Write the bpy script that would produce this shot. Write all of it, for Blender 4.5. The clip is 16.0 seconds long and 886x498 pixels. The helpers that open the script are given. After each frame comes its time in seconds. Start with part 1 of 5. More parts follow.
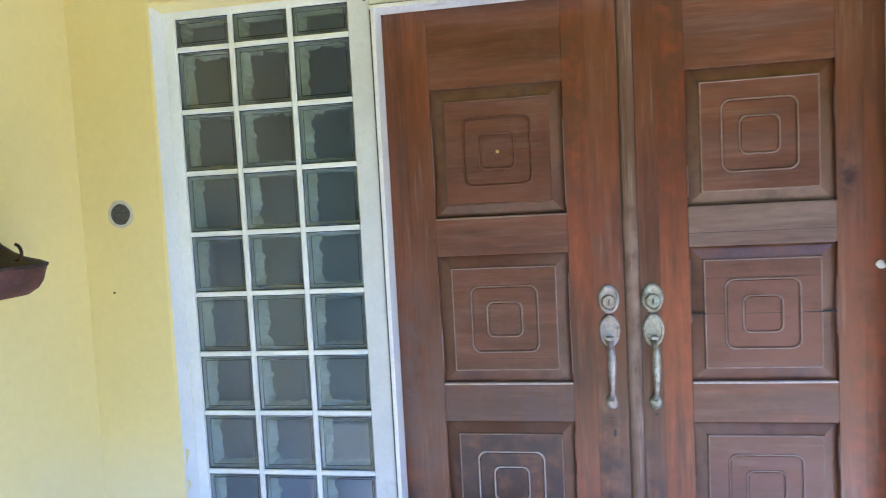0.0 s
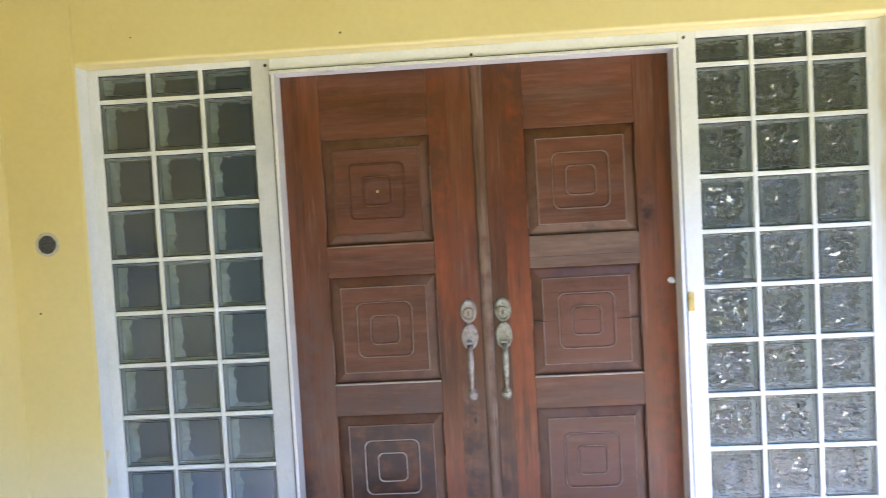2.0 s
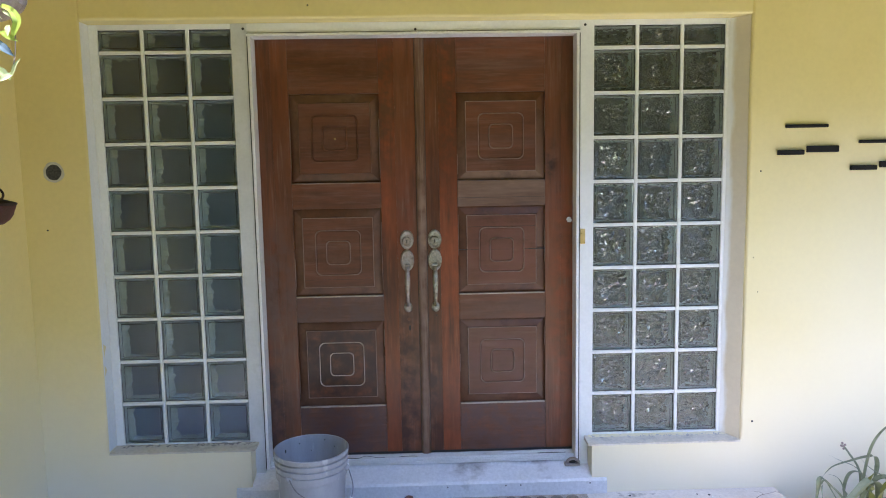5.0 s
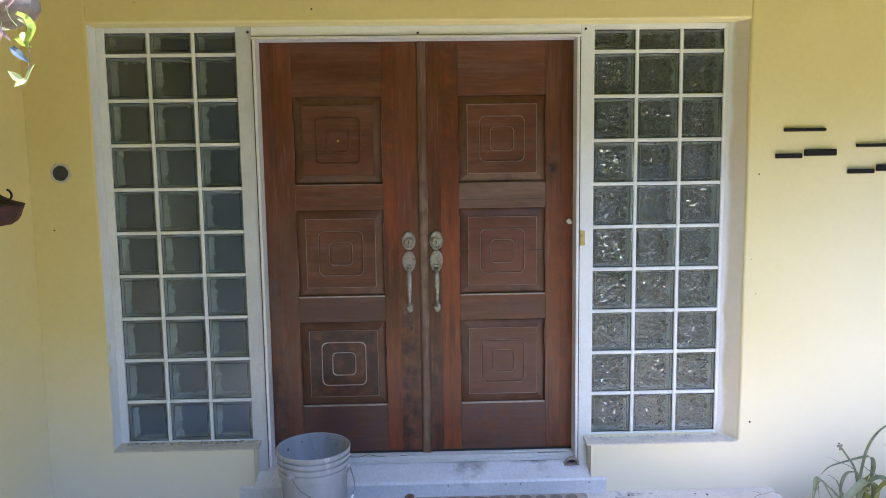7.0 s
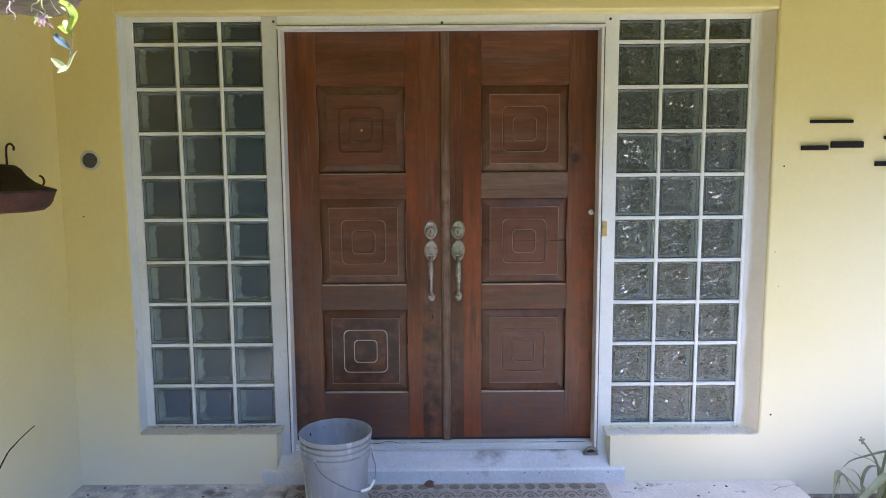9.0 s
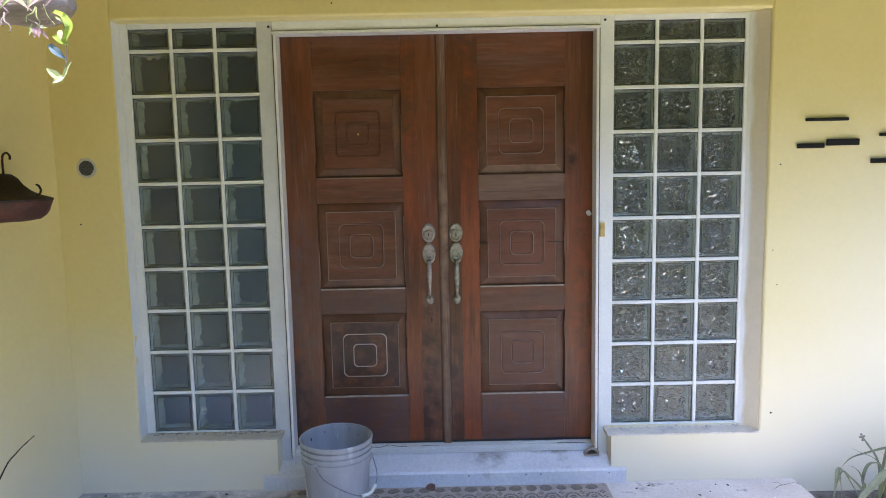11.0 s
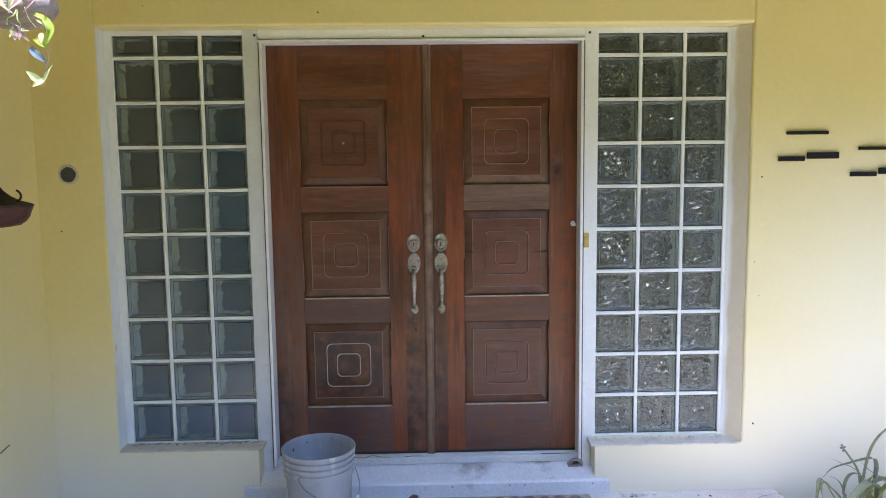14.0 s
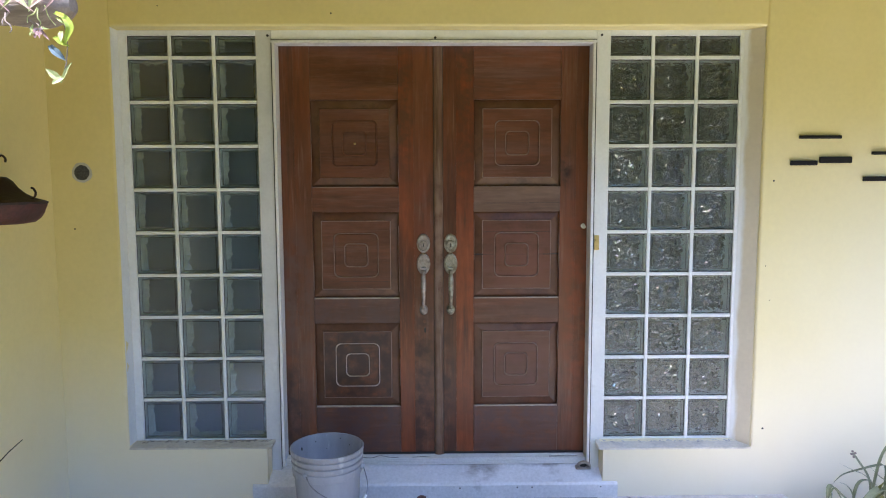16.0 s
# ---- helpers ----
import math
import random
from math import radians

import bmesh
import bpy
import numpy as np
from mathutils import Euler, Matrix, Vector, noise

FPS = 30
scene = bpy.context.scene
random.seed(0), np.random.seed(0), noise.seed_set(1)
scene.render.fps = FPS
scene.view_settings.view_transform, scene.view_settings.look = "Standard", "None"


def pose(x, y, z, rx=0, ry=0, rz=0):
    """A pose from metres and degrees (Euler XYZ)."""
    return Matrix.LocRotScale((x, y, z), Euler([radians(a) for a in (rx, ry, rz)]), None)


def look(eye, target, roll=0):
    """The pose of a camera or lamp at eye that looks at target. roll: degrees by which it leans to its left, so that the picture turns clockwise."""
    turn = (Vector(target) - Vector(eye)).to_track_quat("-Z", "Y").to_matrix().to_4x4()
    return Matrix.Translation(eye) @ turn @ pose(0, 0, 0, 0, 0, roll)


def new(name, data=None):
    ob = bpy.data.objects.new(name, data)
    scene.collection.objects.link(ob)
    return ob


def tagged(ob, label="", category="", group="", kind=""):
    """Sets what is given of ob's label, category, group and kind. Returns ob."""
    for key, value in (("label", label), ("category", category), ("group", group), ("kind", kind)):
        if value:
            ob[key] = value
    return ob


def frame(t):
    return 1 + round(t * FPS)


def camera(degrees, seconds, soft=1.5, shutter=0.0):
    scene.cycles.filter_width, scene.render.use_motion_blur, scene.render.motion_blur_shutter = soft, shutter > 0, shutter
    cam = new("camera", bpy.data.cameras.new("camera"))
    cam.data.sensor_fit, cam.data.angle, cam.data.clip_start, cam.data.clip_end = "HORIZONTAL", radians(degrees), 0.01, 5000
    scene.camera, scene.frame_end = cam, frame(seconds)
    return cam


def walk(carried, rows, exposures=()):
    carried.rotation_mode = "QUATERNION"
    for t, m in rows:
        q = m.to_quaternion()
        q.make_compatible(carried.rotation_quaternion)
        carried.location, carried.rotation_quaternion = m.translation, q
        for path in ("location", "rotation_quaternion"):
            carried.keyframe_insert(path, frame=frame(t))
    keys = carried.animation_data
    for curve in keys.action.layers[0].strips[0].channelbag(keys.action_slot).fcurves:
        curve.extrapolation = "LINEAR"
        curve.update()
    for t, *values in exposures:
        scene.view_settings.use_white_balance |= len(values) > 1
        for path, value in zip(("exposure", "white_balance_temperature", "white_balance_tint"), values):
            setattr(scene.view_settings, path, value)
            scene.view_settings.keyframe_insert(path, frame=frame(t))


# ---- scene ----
cam = camera(66.0, 16.0, soft=1.0, shutter=0.5)
PATH = [
    (0, (-0.130, -2.110, 1.530), (-0.480, -0.147, 1.397), -3.0),
    (0.5, (-0.12, -2.181, 1.568), (-0.36, -0.201, 1.423), -2.5),
    (1, (-0.044, -2.333, 1.571), (-0.18, -0.338, 1.53), -2.3),
    (1.5, (0.025, -2.483, 1.533), (-0.188, -0.496, 1.466), -3.3),
    (2, (0.043, -2.566, 1.562), (-0.054, -0.57, 1.477), -3.1),
    (2.5, (0.007, -2.656, 1.558), (0.041, -0.659, 1.462), -3.8),
    (3, (-0.01, -2.772, 1.525), (0.117, -0.781, 1.386), -2.7),
    (3.5, (0.031, -2.879, 1.526), (0.261, -0.893, 1.483), -2.2),
    (4, (0.073, -3.036, 1.515), (0.175, -1.052, 1.283), -1.0),
    (4.5, (0.083, -3.16, 1.501), (0.137, -1.172, 1.288), -1.0),
    (7, (0.085, -3.224, 1.507), (0.134, -1.235, 1.298), -0.8),
    (7.5, (0.073, -3.241, 1.487), (0.059, -1.249, 1.307), 0.1),
    (8, (0.062, -3.241, 1.511), (0.059, -1.254, 1.289), -0.1),
    (8.5, (0.057, -3.246, 1.501), (0.064, -1.26, 1.267), -0.2),
    (9, (0.058, -3.244, 1.499), (0.059, -1.258, 1.266), -0.4),
    (11.5, (0.057, -3.243, 1.507), (0.068, -1.256, 1.281), -1.3),
    (12, (0.059, -3.245, 1.496), (0.076, -1.256, 1.284), -1.4),
    (12.5, (0.069, -3.238, 1.506), (0.112, -1.249, 1.302), -1.3),
    (13, (0.071, -3.242, 1.499), (0.145, -1.253, 1.305), -0.6),
    (13.5, (0.059, -3.246, 1.497), (0.108, -1.256, 1.302), -0.7),
    (14, (0.064, -3.243, 1.498), (0.112, -1.254, 1.301), -0.7),
    (14.5, (0.054, -3.259, 1.503), (0.08, -1.27, 1.293), -0.7),
    (15, (0.052, -3.245, 1.493), (0.08, -1.257, 1.283), -1.0),
    (15.5, (0.065, -3.246, 1.508), (0.075, -1.257, 1.298), -1.2),
    (16, (0.054, -3.248, 1.494), (0.079, -1.257, 1.303), -0.2),
]
walk(cam, [(t, look(eye, target, roll)) for t, eye, target, roll in PATH], exposures=[(0, 4.03, 4950, 21), (1.0, 4.00, 5250, 24), (2.5, 3.70, 5650, 23), (3.5, 3.24, 5800, 20), (4.0, 3.06, 5750, 20), (16, 3.00, 5750, 20)])

# ---- world and sun ----
SUN_EL, SUN_AZ = radians(66), radians(227)
world = bpy.data.worlds.new("world")
scene.world = world
world.use_nodes = True
wn = world.node_tree.nodes
sky = wn.new("ShaderNodeTexSky")
sky.sky_type, sky.sun_disc = "NISHITA", False
sky.sun_elevation, sky.sun_rotation = SUN_EL, SUN_AZ
sky.dust_density, sky.ozone_density = 1.0, 1.2
world.node_tree.links.new(sky.outputs[0], wn["Background"].inputs[0])
wn["Background"].inputs[1].default_value = 0.15
sun = new("sun", bpy.data.lights.new("sun", "SUN"))
sun.data.energy, sun.data.angle, sun.data.color = 2.4, radians(0.6), (1.0, 0.95, 0.86)
way = Vector((math.sin(SUN_AZ) * math.cos(SUN_EL), math.cos(SUN_AZ) * math.cos(SUN_EL), math.sin(SUN_EL)))
sun.matrix_world = look(way * 20, (0, 0, 0))

# ---- materials ----


def ramp(nt, fac, stops):
    r = nt.nodes.new("ShaderNodeValToRGB")
    nt.links.new(fac, r.inputs[0])
    while len(r.color_ramp.elements) < len(stops):
        r.color_ramp.elements.new(0.5)
    for e, (p, c) in zip(r.color_ramp.elements, stops):
        e.position, e.color = p, (*c, 1) if len(c) == 3 else c
    return r.outputs[0]


def texture(nt, scale, stretch=(1, 1, 1), detail=5.0, rough=0.6, kind="ShaderNodeTexNoise", shift=0.0):
    """A noise in world metres, moved by the piece's own random number."""
    g = nt.nodes.new("ShaderNodeNewGeometry")
    m = nt.nodes.new("ShaderNodeMapping")
    m.inputs["Scale"].default_value = stretch
    src = g.outputs["Position"]
    if shift:
        o = nt.nodes.new("ShaderNodeObjectInfo")
        mul = nt.nodes.new("ShaderNodeMath")
        mul.operation = "MULTIPLY"
        mul.inputs[1].default_value = shift
        nt.links.new(o.outputs["Random"], mul.inputs[0])
        add = nt.nodes.new("ShaderNodeVectorMath")
        nt.links.new(src, add.inputs[0])
        nt.links.new(mul.outputs[0], add.inputs[1])
        src = add.outputs[0]
    nt.links.new(src, m.inputs["Vector"])
    n = nt.nodes.new(kind)
    n.inputs["Scale"].default_value = scale
    if kind == "ShaderNodeTexNoise":
        n.inputs["Detail"].default_value, n.inputs["Roughness"].default_value = detail, rough
    nt.links.new(m.outputs[0], n.inputs["Vector"])
    return n.outputs[0]


def mixed(nt, fac, a, b, blend="MIX"):
    m = nt.nodes.new("ShaderNodeMix")
    m.data_type, m.blend_type = "RGBA", blend
    for sock, v in ((m.inputs[0], fac), (m.inputs[6], a), (m.inputs[7], b)):
        if isinstance(v, (int, float)):
            sock.default_value = v
        elif isinstance(v, tuple):
            sock.default_value = (*v, 1)
        else:
            nt.links.new(v, sock)
    return m.outputs[2]


def surface(name, c1, c2, scale=6.0, stretch=(1, 1, 1), fine=60.0, rough=(0.5, 0.7), bump=0.2, depth=0.002, metal=0.0,
            stain=None, stain_scale=2.0, stain_at=(0.55, 0.75), shift=0.0, coat=0.0, spec=0.5, vary=0.0, grain=0.12, haze=None, spots=(), dust=None, streaks=()):
    """Two noises of colour, stains of a third, a fine bump."""
    m = bpy.data.materials.new(name)
    m.use_nodes = True
    nt = m.node_tree
    p = nt.nodes["Principled BSDF"]
    big = texture(nt, scale, stretch, shift=shift)
    small = texture(nt, fine, stretch, detail=3.0, shift=shift)
    col = ramp(nt, big, [(0.3, c1), (0.7, c2)])
    tooth = ramp(nt, small, [(0.3, (1 - grain,) * 3), (0.7, (1 + grain / 2,) * 3)])
    col = mixed(nt, 1.0, col, tooth, "MULTIPLY")
    if vary:
        o = nt.nodes.new("ShaderNodeObjectInfo")
        tone = ramp(nt, o.outputs["Random"], [(0.0, (1 - vary,) * 3), (1.0, (1 + vary,) * 3)])
        col = mixed(nt, 1.0, col, tone, "MULTIPLY")
    if stain:
        st = texture(nt, stain_scale, stretch, detail=7.0, shift=shift * 2)
        fac = ramp(nt, st, [(stain_at[0], (0, 0, 0)), (stain_at[1], (1, 1, 1))])
        col = mixed(nt, fac, col, stain)
    if haze:
        hz = ramp(nt, texture(nt, haze[1], haze[2], detail=4.0, shift=shift * 1.7), [(0.42, (0, 0, 0)), (0.72, (haze[3],) * 3)])
        col = mixed(nt, hz, col, haze[0])
    if dust:
        dz = ramp(nt, texture(nt, dust[1], detail=6.0, rough=0.7, shift=shift), [(0.5, (0, 0, 0)), (0.72, (dust[2],) * 3)])
        col = mixed(nt, dz, col, dust[0])
    for k, (c, sc, st, lo, hi, most) in enumerate(streaks):
        worn = texture(nt, sc, st, detail=4.0, rough=0.65, shift=shift * (2.3 + k))
        patch = ramp(nt, texture(nt, 3.5, detail=3.0, shift=shift * (1.3 + k)), [(0.38, (0.15,) * 3), (0.62, (1, 1, 1))])
        fac = mixed(nt, 1.0, ramp(nt, worn, [(lo, (0, 0, 0)), (hi, (most,) * 3)]), patch, "MULTIPLY")
        col = mixed(nt, fac, col, c)
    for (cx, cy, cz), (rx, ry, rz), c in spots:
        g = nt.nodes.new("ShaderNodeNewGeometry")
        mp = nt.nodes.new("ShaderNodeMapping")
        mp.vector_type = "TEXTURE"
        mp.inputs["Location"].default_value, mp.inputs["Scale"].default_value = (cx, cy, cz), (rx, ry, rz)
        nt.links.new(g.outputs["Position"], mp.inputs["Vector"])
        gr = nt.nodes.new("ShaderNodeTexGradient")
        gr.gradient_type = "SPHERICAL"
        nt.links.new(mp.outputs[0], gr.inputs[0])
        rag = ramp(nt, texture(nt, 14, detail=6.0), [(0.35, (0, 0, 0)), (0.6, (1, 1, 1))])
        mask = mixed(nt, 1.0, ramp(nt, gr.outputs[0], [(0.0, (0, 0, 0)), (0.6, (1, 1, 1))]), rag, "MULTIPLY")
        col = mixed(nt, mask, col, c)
    nt.links.new(col, p.inputs["Base Color"])
    rr = ramp(nt, big, [(0.3, (rough[0],) * 3), (0.7, (rough[1],) * 3)])
    nt.links.new(rr, p.inputs["Roughness"])
    p.inputs["Metallic"].default_value = metal
    p.inputs["Coat Weight"].default_value, p.inputs["Coat Roughness"].default_value = coat, 0.32
    p.inputs["Specular IOR Level"].default_value = spec
    b = nt.nodes.new("ShaderNodeBump")
    b.inputs["Strength"].default_value, b.inputs["Distance"].default_value = bump, depth
    nt.links.new(small, b.inputs["Height"])
    nt.links.new(b.outputs[0], p.inputs["Normal"])
    return m


def leafy(name, c1, c2, glow):
    """A thin leaf that lets light through."""
    m = surface(name, c1, c2, 25, rough=(0.25, 0.4), bump=0.2, shift=3, vary=0.2)
    nt = m.node_tree
    p, out = nt.nodes["Principled BSDF"], nt.nodes["Material Output"]
    tr = nt.nodes.new("ShaderNodeBsdfTranslucent")
    nt.links.new(p.inputs["Base Color"].links[0].from_socket, tr.inputs["Color"])
    mix = nt.nodes.new("ShaderNodeMixShader")
    mix.inputs[0].default_value = glow
    nt.links.new(p.outputs[0], mix.inputs[1])
    nt.links.new(tr.outputs[0], mix.inputs[2])
    nt.links.new(mix.outputs[0], out.inputs[0])
    return m


def glass(name, colour, ripple_scale, ripple, rough=0.02, stretch=(1, 1, 1), weight=1.0):
    m = bpy.data.materials.new(name)
    m.use_nodes = True
    nt = m.node_tree
    p = nt.nodes["Principled BSDF"]
    p.inputs["Base Color"].default_value = (*colour, 1)
    p.inputs["Roughness"].default_value = rough
    p.inputs["Transmission Weight"].default_value = weight
    p.inputs["IOR"].default_value = 1.5
    h = texture(nt, ripple_scale, stretch, detail=1.5, rough=0.5)
    b = nt.nodes.new("ShaderNodeBump")
    b.inputs["Strength"].default_value, b.inputs["Distance"].default_value = 1.0, ripple
    nt.links.new(h, b.inputs["Height"])
    nt.links.new(b.outputs[0], p.inputs["Normal"])
    return m


YELLOW = surface("yellow_paint", (0.745, 0.630, 0.275), (0.785, 0.675, 0.315), 1.6, fine=45, rough=(0.5, 0.65), bump=0.12, depth=0.002,
                 stain=(0.79, 0.68, 0.33), stain_scale=1.1, stain_at=(0.55, 0.8), grain=0.03)
# strong yellow of the unseen ceiling, chosen to tint bounced light
CEILING_TINT = surface("mustard_ceiling_tint", (0.36, 0.315, 0.012), (0.43, 0.375, 0.018), 4, (1, 8, 1), 30, rough=(0.5, 0.65))
WHITE = surface("white_paint", (0.72, 0.74, 0.72), (0.80, 0.81, 0.79), 5, fine=70, rough=(0.4, 0.6), bump=0.2, depth=0.0015, grain=0.05,
                stain=(0.55, 0.55, 0.50), stain_scale=7, stain_at=(0.66, 0.8))
GRIME = surface("dark_grime", (0.14, 0.12, 0.10), (0.30, 0.27, 0.23), 22, fine=120, bump=0.8, depth=0.003)


def whitened(m, z0, z1, colour, amount):
    """Light painted pale into the foot of a wall, with an uneven upper edge."""
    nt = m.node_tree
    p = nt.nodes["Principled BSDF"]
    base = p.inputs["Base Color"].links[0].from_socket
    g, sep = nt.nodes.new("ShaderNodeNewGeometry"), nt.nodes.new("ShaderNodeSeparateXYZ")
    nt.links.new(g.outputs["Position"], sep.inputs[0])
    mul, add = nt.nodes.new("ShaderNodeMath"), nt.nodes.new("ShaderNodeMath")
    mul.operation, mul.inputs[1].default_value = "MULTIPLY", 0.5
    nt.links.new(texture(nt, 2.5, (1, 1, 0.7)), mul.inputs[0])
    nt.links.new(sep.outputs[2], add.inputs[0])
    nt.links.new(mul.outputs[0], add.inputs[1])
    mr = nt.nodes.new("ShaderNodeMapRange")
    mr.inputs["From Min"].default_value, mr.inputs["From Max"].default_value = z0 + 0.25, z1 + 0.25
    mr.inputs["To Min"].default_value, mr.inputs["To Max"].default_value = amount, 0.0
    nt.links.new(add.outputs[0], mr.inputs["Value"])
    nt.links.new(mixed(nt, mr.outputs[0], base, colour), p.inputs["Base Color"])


# sky and floor light on the walls' foot, put into the paint
whitened(YELLOW, 0.05, 0.8, (0.80, 0.74, 0.60), 0.8)


def paled(m, x0, x1, z0, z1, colour, amount):
    """Light painted as paler colour, growing from x0 to x1 and from z1 down to z0."""
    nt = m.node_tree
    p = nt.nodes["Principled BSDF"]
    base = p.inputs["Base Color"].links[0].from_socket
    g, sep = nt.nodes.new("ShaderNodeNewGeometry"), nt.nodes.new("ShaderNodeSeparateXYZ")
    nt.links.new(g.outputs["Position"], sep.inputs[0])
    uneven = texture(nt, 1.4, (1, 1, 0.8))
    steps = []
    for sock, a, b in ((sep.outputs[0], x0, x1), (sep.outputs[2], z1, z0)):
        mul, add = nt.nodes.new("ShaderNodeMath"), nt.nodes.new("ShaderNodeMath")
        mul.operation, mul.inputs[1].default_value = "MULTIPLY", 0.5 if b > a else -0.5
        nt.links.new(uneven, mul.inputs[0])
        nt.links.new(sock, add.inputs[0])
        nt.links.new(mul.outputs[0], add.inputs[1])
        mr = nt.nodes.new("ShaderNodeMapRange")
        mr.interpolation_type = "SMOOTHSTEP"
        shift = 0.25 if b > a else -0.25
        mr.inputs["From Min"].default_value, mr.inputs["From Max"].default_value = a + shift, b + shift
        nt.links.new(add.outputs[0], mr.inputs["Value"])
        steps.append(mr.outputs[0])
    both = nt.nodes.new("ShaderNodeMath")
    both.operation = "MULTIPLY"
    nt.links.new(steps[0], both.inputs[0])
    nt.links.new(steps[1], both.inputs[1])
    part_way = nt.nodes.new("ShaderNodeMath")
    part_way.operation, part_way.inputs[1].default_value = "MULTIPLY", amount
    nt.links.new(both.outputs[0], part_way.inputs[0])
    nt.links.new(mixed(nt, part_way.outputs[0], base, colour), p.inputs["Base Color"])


# brighter light on the wall's right side, held in its colour
paled(YELLOW, 0.9, 2.3, 0.9, 2.1, (0.775, 0.73, 0.60), 0.62)
# white paint greyed for the shade on the post, with stains over it
POST = surface("shaded_white_paint", (0.54, 0.55, 0.54), (0.64, 0.65, 0.635), 5, fine=70, rough=(0.4, 0.6), bump=0.2, depth=0.0015, grain=0.05,
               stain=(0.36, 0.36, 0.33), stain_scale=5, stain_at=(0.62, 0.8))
REVEAL = surface("half_white_plaster", (0.62, 0.55, 0.41), (0.69, 0.62, 0.47), 3, fine=45, rough=(0.5, 0.65), bump=0.3, depth=0.002, grain=0.04)


def brushed_white(m, x0, x1):
    """White overpaint that thins out towards x1 with an uneven edge."""
    nt = m.node_tree
    p = nt.nodes["Principled BSDF"]
    base = p.inputs["Base Color"].links[0].from_socket
    g, sep = nt.nodes.new("ShaderNodeNewGeometry"), nt.nodes.new("ShaderNodeSeparateXYZ")
    nt.links.new(g.outputs["Position"], sep.inputs[0])
    mul, add = nt.nodes.new("ShaderNodeMath"), nt.nodes.new("ShaderNodeMath")
    mul.operation, mul.inputs[1].default_value = "MULTIPLY", 0.05
    nt.links.new(texture(nt, 9, (1, 1, 0.5)), mul.inputs[0])
    nt.links.new(sep.outputs[0], add.inputs[0])
    nt.links.new(mul.outputs[0], add.inputs[1])
    mr = nt.nodes.new("ShaderNodeMapRange")
    mr.inputs["From Min"].default_value, mr.inputs["From Max"].default_value = x0 + 0.025, x1 + 0.025
    nt.links.new(add.outputs[0], mr.inputs["Value"])
    nt.links.new(mixed(nt, mr.outputs[0], (0.77, 0.78, 0.76), base), p.inputs["Base Color"])


brushed_white(REVEAL, 1.516, 1.530)
SILL = surface("dirty_sill", (0.45, 0.43, 0.40), (0.62, 0.60, 0.56), 9, fine=80, bump=0.5, depth=0.003, stain=(0.22, 0.2, 0.18), stain_scale=12)
SILL_TAN = surface("tan_plaster_sill", (0.52, 0.46, 0.34), (0.64, 0.57, 0.42), 9, fine=80, bump=0.5, depth=0.003, stain=(0.34, 0.29, 0.22), stain_scale=12)
SILL_PALE = surface("pale_plaster_sill", (0.64, 0.585, 0.48), (0.75, 0.69, 0.575), 9, fine=80, bump=0.5, depth=0.003, stain=(0.45, 0.42, 0.37), stain_scale=12)
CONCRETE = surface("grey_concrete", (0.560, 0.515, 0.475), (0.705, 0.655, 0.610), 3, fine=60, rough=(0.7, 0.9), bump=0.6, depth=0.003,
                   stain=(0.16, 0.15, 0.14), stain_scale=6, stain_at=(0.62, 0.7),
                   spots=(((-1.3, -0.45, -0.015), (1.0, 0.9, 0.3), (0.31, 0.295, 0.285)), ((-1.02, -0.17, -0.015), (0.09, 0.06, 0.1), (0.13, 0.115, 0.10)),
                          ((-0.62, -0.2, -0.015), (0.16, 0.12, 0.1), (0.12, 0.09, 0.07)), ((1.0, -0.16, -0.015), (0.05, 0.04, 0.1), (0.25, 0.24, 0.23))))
STEP = surface("grey_painted_concrete", (0.60, 0.605, 0.62), (0.72, 0.72, 0.73), 4, fine=70, rough=(0.45, 0.65), bump=0.4, depth=0.002,
               stain=(0.34, 0.33, 0.33), stain_scale=5, stain_at=(0.64, 0.76),
               spots=(((0.27, -0.01, 0.09), (0.13, 0.07, 0.06), (0.30, 0.285, 0.28)), ((0.60, 0.03, 0.105), (0.16, 0.03, 0.03), (0.26, 0.24, 0.23))))
ALU = surface("aluminium", (0.72, 0.72, 0.71), (0.82, 0.82, 0.81), 8, fine=120, rough=(0.35, 0.5), bump=0.1, depth=0.001, metal=0.15,
              stain=(0.42, 0.40, 0.38), stain_scale=9, stain_at=(0.62, 0.76))
